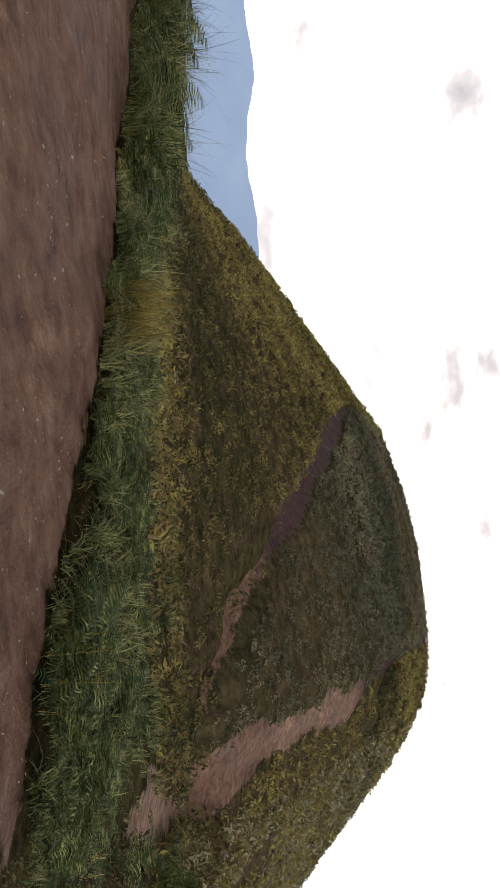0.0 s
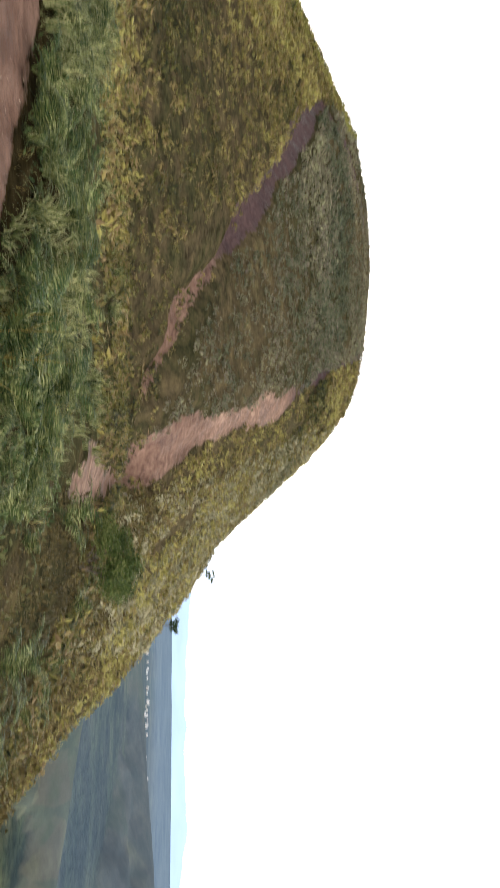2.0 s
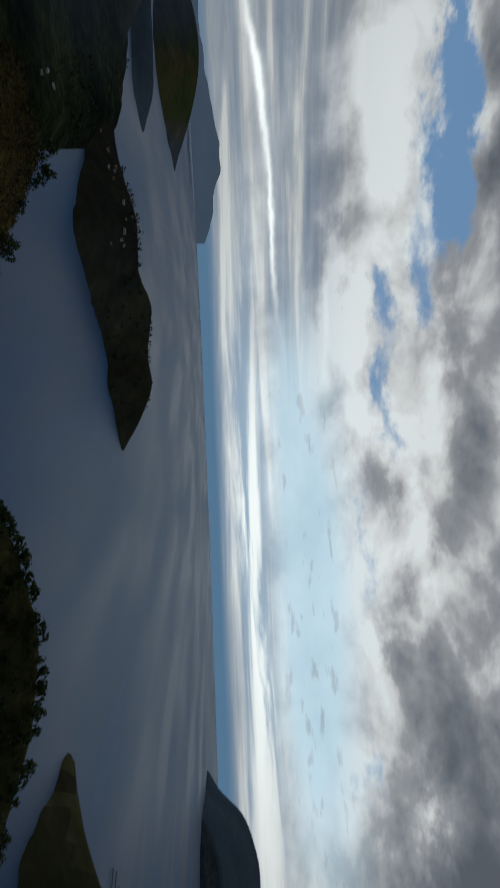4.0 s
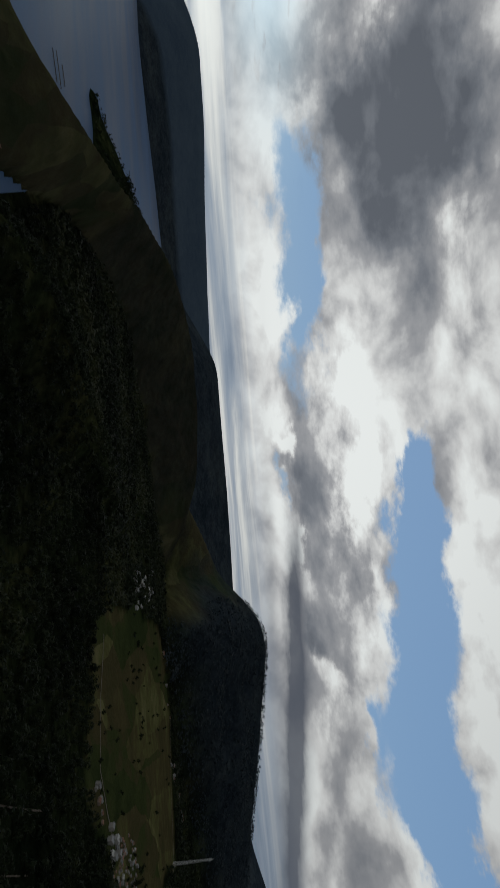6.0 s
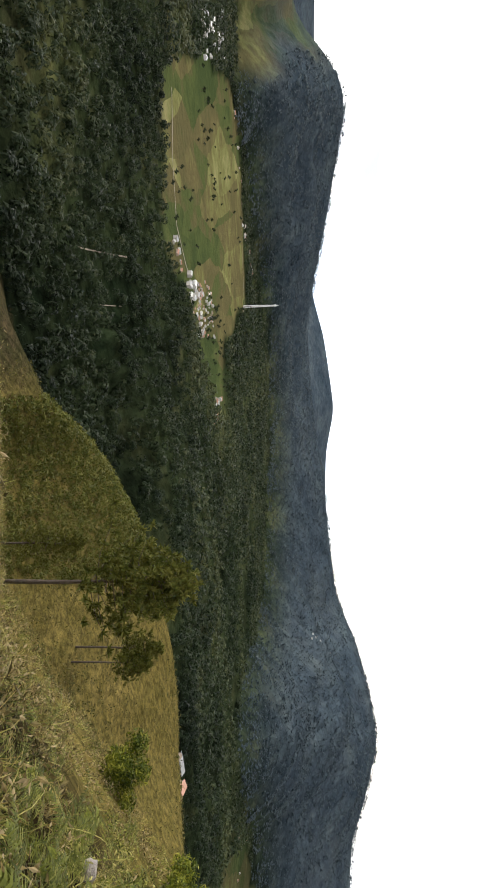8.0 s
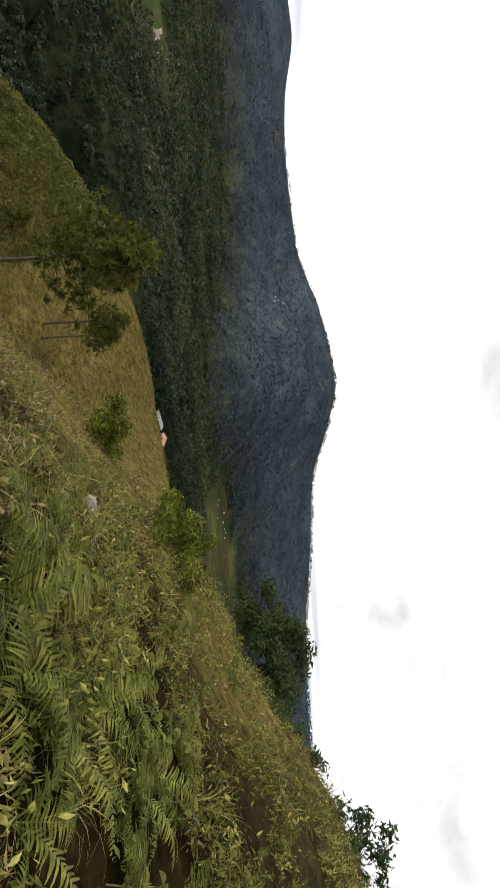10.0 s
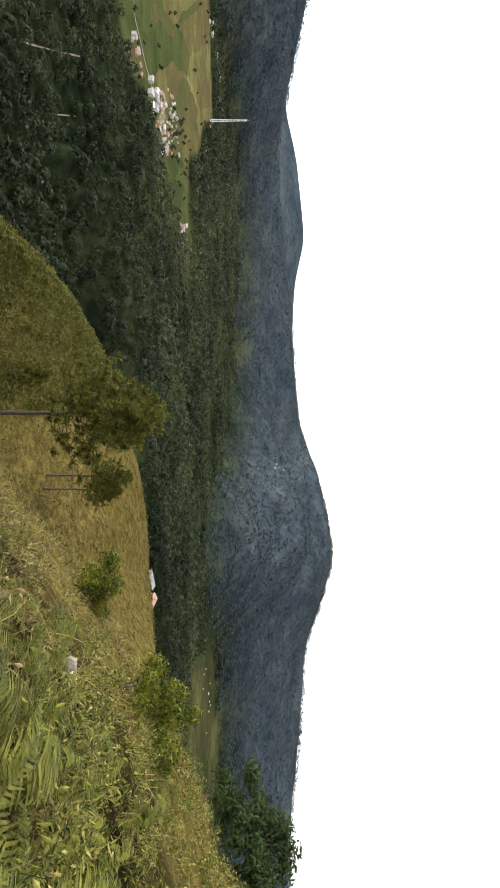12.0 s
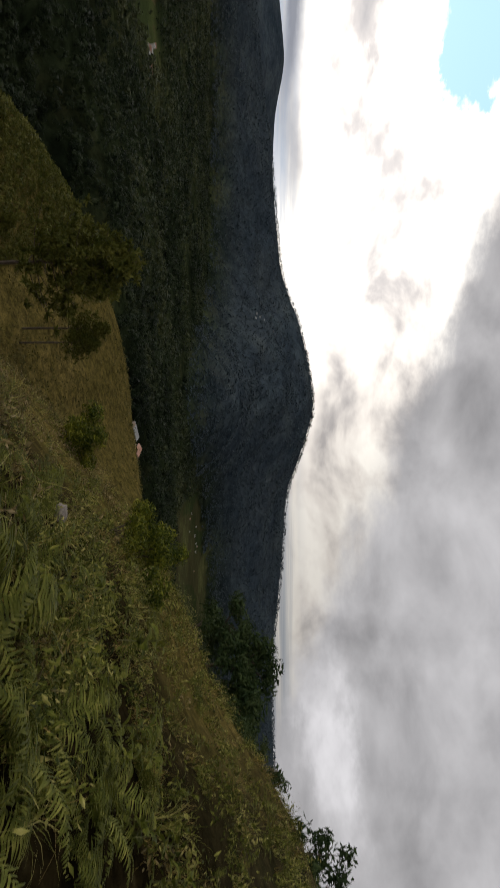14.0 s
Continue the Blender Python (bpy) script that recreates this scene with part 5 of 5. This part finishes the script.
def pine(tall, bole, bare, label):
    """A pine: long bare trunk, whorls of upswept limbs with tufts of needles."""
    root = new("pine_tree")
    part("trunk", quad_mesh("trunk", *tube([(0, 0, -0.6), (0.05, 0, tall * 0.4), (-0.04, 0.05, tall * 0.75), (0, 0, tall)], [bole, bole * 0.82, bole * 0.5, bole * 0.1], 8), BARK, True), BARK, root, "straight greyish brown pine trunk")
    tuft = []
    n = 54
    for i in range(n):
        f = i / n
        h = tall * (bare + (0.98 - bare) * f)
        out = tall * (0.235 * (1 - f) ** 0.7 + 0.03) * random.uniform(0.6, 1.15)
        th = i * 2.4 + random.uniform(-0.3, 0.3)
        e = np.array([math.cos(th) * out, math.sin(th) * out, h + out * 0.35])
        b = np.array([0, 0, h])
        m = (b + e) / 2 - np.array([0, 0, out * 0.06])
        part("limb", quad_mesh("limb", *tube([b, m, e], [bole * 0.22, bole * 0.14, bole * 0.05], 4), BARK, True), BARK, root)
        for q in np.linspace(0.3, 1.0, 7):
            tuft.append(b + (e - b) * q + RNG.normal(size=3) * out * 0.16)
    t = np.array(tuft)
    per = 28
    base = np.repeat(t, per, 0)
    d = unit(RNG.normal(size=base.shape) + np.array([0, 0, 0.5]))
    ln = RNG.uniform(0.14, 0.34, (len(base), 1)) * tall / 11
    side = unit(np.cross(d, RNG.normal(size=d.shape))) * 0.06 * tall / 11
    v = np.stack([base - side, base + side, base + d * ln + side * 0.3, base + d * ln - side * 0.3], 1).reshape(-1, 3)
    part("needles", quad_mesh("needles", v, np.arange(len(v)).reshape(-1, 4), PINE_LEAF), PINE_LEAF, root, "yellow-green tufts of needles")
    return tagged(root, label, "pine", "pines on the spur")


put(pine(16.8, 0.18, 0.56, "tall pine with a bare trunk on the grassy spur"), 217.0, 46)
put(pine(8.6, 0.12, 0.52, "slim pine standing on the grassy spur"), 222.4, 66)
put(pine(7.8, 0.10, 0.55, "slim young pine beside another pine on the spur"), 223.6, 65)
put(pine(8.0, 0.11, 0.35, "bushy pine low on the grassy spur"), 213.8, 52)
put(pine(6.5, 0.10, 0.3, "short bushy pine on the spur's brow"), 219.4, 78)
put(tree("hill_tree", 2.3, 0.06, 1.0, 420, 0.11, DARK_LEAF, "small flat-topped tree on the hill's shoulder", 8, 0.4), 36.0, 83)
put(tree("hill_tree", 1.9, 0.06, 1.1, 480, 0.11, DARK_LEAF, "low dark tree on the hill's shoulder", 8, 0.7), 39.9, 70)
put(tree("hill_tree", 8.5, 0.2, 3.2, 2600, 0.22, DARK_LEAF, "dark broad-leaved tree behind the slope", 12, 0.8), 247.2, 62, 1.0, -1.0)
put(tree("hill_tree", 9.0, 0.2, 3.0, 2400, 0.22, DARK_LEAF, "dark broad-leaved tree with a ragged crown behind the slope", 12, 0.8), 250.4, 60, 1.28, -1.0)
put(tree("hill_tree", 8.0, 0.18, 2.6, 2000, 0.2, DARK_LEAF, "dark broad-leaved tree standing below the slope's brow", 12, 0.8), 253.2, 60, 1.4, -1.0)
put(tree("hill_tree", 8.0, 0.18, 2.4, 2000, 0.2, DARK_LEAF, "dark rounded tree half hidden by the slope's brow", 12, 0.8), 255.4, 56, 1.2, -1.0)
for az, d, tall, crown in ((255.6, 34, 3.4, 1.2), (257.4, 33, 3.2, 1.1), (259.2, 31, 3.2, 1.1), (263.3, 28, 4.0, 1.4), (265.4, 29, 3.6, 1.3)):
    put(tree("hill_tree", tall, 0.06, crown, 620, 0.13, DARK_LEAF, "small leafy tree against the sky on the slope's brow", 9, 0.8), az, d, 0.95, -1.3)

# ---- a pale stone, litter on the dirt ----
STONE = material("stone", [(0.14, 0.12, 0.10), (0.24, 0.21, 0.19), (0.36, 0.33, 0.30)], 8.0, 0.85, 0.5)


def stone(name, size, seed):
    bm = bmesh.new()
    bmesh.ops.create_icosphere(bm, subdivisions=2, radius=size)
    for v in bm.verts:
        n = noise.noise(v.co / size * 1.4 + Vector((seed, 0, 0)))
        v.co = Vector((v.co.x * 1.2, v.co.y, v.co.z * 0.75)) * (1 + 0.35 * n)
    mesh = bpy.data.meshes.new(name)
    bm.to_mesh(mesh)
    bm.free()
    mesh.materials.append(STONE)
    return mesh


tagged(put(new("stone", stone("stone", 0.10, 2.0)), 238, 7.6, 1.0, 0.2), "pale grey weathered stone among the ferns", "stone")
LITTER = material("litter", [(0.16, 0.12, 0.09), (0.27, 0.22, 0.16), (0.42, 0.36, 0.28)], 9.0, 0.7, 0.2, piece=0.6)
a, d, p, k, soil = spots(2600, (-60, 36), (2.5, 22), 1.2)
ok = soil > 0.7
p = p[ok]
p[:, 2] += 0.03
tagged(new("leaf_litter", quad_mesh("leaf_litter", *leaf_cards(p, RNG.uniform(0.005, 0.018, len(p)), unit(RNG.normal(size=p.shape) * 0.3 + np.array([0, 0, 1.0])), 1.3), LITTER)),
       "pale dry leaf bits and stalks strewn on the dirt", "litter", kind="stuff")
PEBBLE = [stone("pebble", 0.011, s) for s in (3.0, 5.0, 8.0)]
a, d, p, k, soil = spots(600, (-50, 34), (3, 15), 1.3)
n = 0
for q, s in zip(p, soil):
    if s > 0.8 and n < 120:
        ob = new("pebble", PEBBLE[n % 3])
        ob.matrix_basis = Matrix.Translation(Vector(q)) @ pose(0, 0, 0, 0, 0, random.uniform(0, 360)) @ Matrix.Scale(random.uniform(0.5, 1.6), 4)
        tagged(ob, "small brown pebble lying on the dirt", "pebble", "pebbles on the clearing")
        n += 1

# ---- the telecom tower ----
STEEL = material("galvanised_steel", [(0.50, 0.51, 0.52), (0.62, 0.63, 0.64), (0.74, 0.75, 0.76)], 0.5, 0.5, 0.1, metal=0.2)


def box(size, centre=(0, 0, 0)):
    bm = bmesh.new()
    bmesh.ops.create_cube(bm, size=1.0, matrix=Matrix.Translation(centre) @ Matrix.Diagonal((*size, 1)))
    return bm


def bar(a_, b_, thick):
    return tube([a_, ((a_[0] + b_[0]) / 2, (a_[1] + b_[1]) / 2, (a_[2] + b_[2]) / 2), b_], [thick] * 3, 4)


def telecom_tower(tall=55.0, foot=1.7, head=0.8):
    root = new("telecom_tower")
    corner = [(1, 1), (-1, 1), (-1, -1), (1, -1)]
    wide = lambda f: foot + (head - foot) * min(f / 0.85, 1.0)
    for cx, cy in corner:
        part("leg", quad_mesh("leg", *gather(*[bar((cx * wide(f), cy * wide(f), tall * f), (cx * wide(f + 0.1), cy * wide(f + 0.1), tall * (f + 0.1)), 0.22) for f in np.arange(0, 0.95, 0.1)]), STEEL), STEEL, root)
    for n_ in range(10):
        f, g = n_ / 10, (n_ + 1) / 10
        sets = []
        for (ax, ay), (bx, by) in zip(corner, corner[1:] + corner[:1]):
            sets += [bar((ax * wide(f), ay * wide(f), tall * f), (bx * wide(g), by * wide(g), tall * g), 0.14),
                     bar((bx * wide(f), by * wide(f), tall * f), (ax * wide(g), ay * wide(g), tall * g), 0.14),
                     bar((ax * wide(g), ay * wide(g), tall * g), (bx * wide(g), by * wide(g), tall * g), 0.14)]
        part("brace", quad_mesh("brace", *gather(*sets), STEEL), STEEL, root)
    for k_ in range(3):
        th = k_ * 2.09
        part("antenna_panel", box((0.5, 0.3, 2.6), (math.cos(th) * 1.7, math.sin(th) * 1.7, tall * 0.93)), STEEL, root)
    part("mast", quad_mesh("mast", *bar((0, 0, tall * 0.95), (0, 0, tall * 1.05), 0.15), STEEL), STEEL, root)
    part("equipment_hut", box((5, 4, 3.2), (5.5, 0, 1.4)), WALLS[0], root, "small white hut at the tower's foot")
    return tagged(root, "tall white lattice telecom tower in the valley", "tower")


# ---- houses ----
WALLS = [material("lime_wall", [(0.26, 0.25, 0.23), (0.36, 0.34, 0.32), (0.46, 0.44, 0.42)], 0.4, 0.85, 0.1),
         material("clay_wall", [(0.24, 0.18, 0.14), (0.32, 0.25, 0.20), (0.40, 0.33, 0.27)], 0.4, 0.85, 0.1),
         material("concrete_wall", [(0.34, 0.34, 0.33), (0.44, 0.43, 0.42), (0.52, 0.51, 0.5)], 0.4, 0.85, 0.1)]
ROOFS = [material("zinc_roof", [(0.26, 0.27, 0.28), (0.36, 0.37, 0.38), (0.46, 0.47, 0.47)], 0.3, 0.45, 0.15, metal=0.3),
         material("rust_roof", [(0.24, 0.12, 0.09), (0.34, 0.18, 0.13), (0.42, 0.26, 0.2)], 0.3, 0.75, 0.15),
         material("grey_roof", [(0.22, 0.23, 0.25), (0.32, 0.33, 0.35), (0.42, 0.42, 0.43)], 0.3, 0.65, 0.15)]
PANE = material("dark_pane", [(0.03, 0.035, 0.04), (0.06, 0.065, 0.07)], 2.0, 0.2, 0.0)


def roof_mesh(w, l, eave, rise):
    """A gable roof with thickness and overhang."""
    bm = bmesh.new()
    o, t = 0.5, 0.18
    pro = [(-w / 2 - o, eave - 0.15), (0, eave + rise), (w / 2 + o, eave - 0.15), (w / 2 + o, eave - 0.15 + t), (0, eave + rise + t), (-w / 2 - o, eave - 0.15 + t)]
    a_ = [bm.verts.new((x, -l / 2 - o, z)) for x, z in pro]
    b_ = [bm.verts.new((x, l / 2 + o, z)) for x, z in pro]
    for i in range(6):
        bm.faces.new((a_[i], a_[(i + 1) % 6], b_[(i + 1) % 6], b_[i]))
    for v in (a_, b_):
        bm.faces.new((v[0], v[1], v[4], v[5]))
        bm.faces.new((v[1], v[2], v[3], v[4]))
    bmesh.ops.recalc_face_normals(bm, faces=bm.faces)
    return bm


def wall_mesh(w, l, eave, rise):
    bm = bmesh.new()
    pro = [(-w / 2, -1.5), (w / 2, -1.5), (w / 2, eave), (0, eave + rise), (-w / 2, eave)]
    a_ = [bm.verts.new((x, -l / 2, z)) for x, z in pro]
    b_ = [bm.verts.new((x, l / 2, z)) for x, z in pro]
    for i in range(5):
        bm.faces.new((a_[i], a_[(i + 1) % 5], b_[(i + 1) % 5], b_[i]))
    bm.faces.new(a_)
    bm.faces.new(b_)
    bmesh.ops.recalc_face_normals(bm, faces=bm.faces)
    return bm


def house(w, l, eave, rise, wall, roof, label):
    root = new("house")
    part("wall", wall_mesh(w, l, eave, rise), wall, root)
    part("roof", roof_mesh(w, l, eave, rise), roof, root)
    part("door", box((0.08, 1.0, 2.1), (w / 2 + 0.03, 0, 1.05)), ROOFS[1], root)
    for y in (-l * 0.3, l * 0.3):
        part("window", box((0.08, 1.2, 1.1), (w / 2 + 0.03, y, 1.6)), PANE, root)
    return tagged(root, label, "house", "houses of the valley and coast")


house_kinds = [house(6.5, 9, 3.0, 1.7, WALLS[0], ROOFS[0], "white house with a pale metal roof in the village"),
               house(6, 8, 2.8, 1.6, WALLS[1], ROOFS[1], "clay-coloured house with a rusty roof in the village"),
               house(7.5, 12, 3.4, 1.9, WALLS[2], ROOFS[0], "grey house with a pale metal roof in the village"),
               house(6, 7.5, 5.6, 1.5, WALLS[0], ROOFS[2], "white two-storey house with a grey roof in the village"),
               house(7, 9, 2.9, 1.8, WALLS[0], ROOFS[1], "white house with a rusty roof in the village")]


def village(n, az, r, size=(0.35, 0.7), bias=None, along=None):
    """Scatters houses in a sector, keeping them on dry, fairly even ground."""
    for k in range(n):
        f = random.random()
        if along:
            a_ = along[0][0] + (along[1][0] - along[0][0]) * f + random.gauss(0, 0.15)
            d_ = along[0][1] + (along[1][1] - along[0][1]) * f + random.gauss(0, along[2])
        else:
            a_, d_ = random.uniform(*az), random.uniform(*r)
        z = height(a_, d_)
        if z < 1.0:
            continue
        ob = copy_thing(random.choice(bias or house_kinds), Matrix.Translation(at(a_, d_)) @ pose(0, 0, 0, 0, 0, random.choice((0, 90)) + a_ * 3 + random.uniform(-15, 15)))
        s = random.uniform(*size)
        ob.scale = (s, s, s)


white = [house_kinds[0], house_kinds[3], house_kinds[2]]
village(90, (191.5, 196.4), (625, 770), size=(0.22, 0.42))
village(8, (190.5, 193), (600, 660), bias=white)
village(34, (172.2, 175.2), (830, 1080), bias=white)
village(12, None, None, along=((201.0, 790), (204.2, 740), 10))
village(14, None, None, along=((186.8, 1190), (191.5, 1330), 14))
village(8, None, None, along=((178.5, 1120), (184, 1180), 8))
village(6, (220.9, 222.6), (1560, 1640), bias=white)
village(44, None, None, size=(0.6, 1.0), along=((41.6, 1850), (56.0, 2000), 45), bias=white)
village(14, None, None, size=(0.3, 0.45), along=((74.0, 790), (83.5, 715), 9))
village(3, (69.0, 71.8), (490, 550), size=(0.25, 0.35), bias=white)
village(9, (133.6, 139), (400, 470), size=(0.25, 0.4))
village(11, (235.5, 243), (1050, 1250), size=(0.22, 0.4))
village(6, None, None, along=((188, 570), (191, 585), 8))
for n, ob in enumerate(house_kinds):
    put(ob, (192.2, 194.6, 195.5, 193.4, 196.0)[n], (650, 700, 660, 730, 690)[n], 0.45)
put(telecom_tower(), 193.7, 1115)
SPUR_WALL = [house(5, 9, 2.6, 1.2, WALLS[1], ROOFS[1], "low clay-walled house behind the grassy spur")]
put(SPUR_WALL[0], 232.9, 99.0, 0.32, -0.2)
put(house(4, 9, 2.2, 0.8, WALLS[1], ROOFS[2], "low clay shed behind the grassy spur"), 231.0, 100.5, 0.32, -0.1)

# ---- single trees on the plain ----
PLAIN_TREE = tree("plain_tree", 6.0, 0.16, 2.4, 90, 0.75, FOREST, "dark round-crowned tree standing in the valley fields", 5, 0.8)
count_ = 0
while count_ < 120:
    az, d = random.uniform(174, 203), random.uniform(560, 1200)
    q = at(az, d)
    one = np.array([[az]]), np.array([[d]]), np.array([[q.x]]), np.array([[q.y]]), np.array([[1]])
    if field_sunpatch_mask(*one)[0, 0] > 0.3 and (fbm(one[2], one[3], 90, 3)[0, 0] > 0.12 or random.random() < 0.1):
        ob = copy_thing(PLAIN_TREE, Matrix.Translation(q) @ pose(0, 0, 0, 0, 0, random.uniform(0, 360)))
        ob.scale = (random.uniform(0.6, 1.2),) * 3
        count_ += 1
put(PLAIN_TREE, 185, 640)

# ---- tracks over the valley floor, landslip scars ----
TRACK = material("track_gravel", [(0.12, 0.105, 0.075), (0.17, 0.15, 0.11), (0.23, 0.21, 0.16)], 0.15, 0.9, 0.2)
SCAR = material("bare_rock", [(0.10, 0.08, 0.06), (0.17, 0.14, 0.11), (0.28, 0.24, 0.2)], 0.3, 0.9, 0.4)


def ribbon(name, line, wide, mat, label, category, lift=0.5):
    """A strip laid over the ground along (bearing, distance) stops."""
    t = np.linspace(0, len(line) - 1, 60)
    a_ = np.interp(t, range(len(line)), [q[0] for q in line])
    d_ = np.interp(t, range(len(line)), [q[1] for q in line])
    x, y = d_ * np.sin(np.radians(a_)), d_ * np.cos(np.radians(a_))
    g = unit(np.stack([np.gradient(x), np.gradient(y)], 1))
    rows = []
    for s in (-1, -0.33, 0.33, 1):
        w = wide * s * (1 + 0.5 * fbm(x, y, wide * 6, 2))
        px, py = x - g[:, 1] * w, y + g[:, 0] * w
        pa, pd = np.degrees(np.arctan2(px, py)), np.hypot(px, py)
        pz = land(pa[None], pd[None])[2][0] + lift
        rows.append(np.stack([px, py, pz], 1))
    v = np.concatenate(rows)
    n_ = len(x)
    q = [(r_ * n_ + i, r_ * n_ + i + 1, (r_ + 1) * n_ + i + 1, (r_ + 1) * n_ + i) for r_ in range(3) for i in range(n_ - 1)]
    return tagged(new(name, quad_mesh(name, v, np.array(q), mat, True)), label, category, kind="structure")


ribbon("road", [(182.8, 1240), (185, 1180), (188.2, 1150), (192, 1130), (193.7, 1120), (196, 1040)], 1.3, TRACK, "pale unpaved track along the valley's far edge", "track")
ribbon("road", [(177, 610), (182, 585), (187, 580), (190, 610), (192, 640)], 1.1, TRACK, "pale unpaved track along the near edge of the fields", "track")
for line, w in zip(SCARS, (0.4, 0.3)):
    ribbon("landslip", line, w, SCAR, "pale bare landslip scar in the wooded slope", "landslip", 0.4)

# ---- stakes of the fish pens off the point ----
WOOD = material("weathered_wood", [(0.06, 0.05, 0.045), (0.10, 0.085, 0.075), (0.15, 0.13, 0.115)], 1.0, 0.9, 0.3)


def fish_pen(az, r, length, turn):
    root = new("fish_pen")
    for i in range(9):
        part("stake", quad_mesh("stake", *bar((0, (i - 4) * length / 8, -3), (0, (i - 4) * length / 8, 1.6), 0.22), WOOD), WOOD, root)
    part("rail", quad_mesh("rail", *bar((0, -length / 2, 1.2), (0, length / 2, 1.2), 0.3), WOOD), WOOD, root)
    root.matrix_basis = Matrix.Translation(bearing(az) * r) @ pose(0, 0, 0, 0, 0, turn - az)
    return tagged(root, "row of dark wooden stakes standing in the bay", "fish pen", "fish pens in the bay")


for az, r, ln in ((132.3, 770, 30), (132.6, 790, 34), (133.0, 815, 20), (140.2, 1480, 24), (140.6, 1500, 20)):
    fish_pen(az, r, ln, 75)
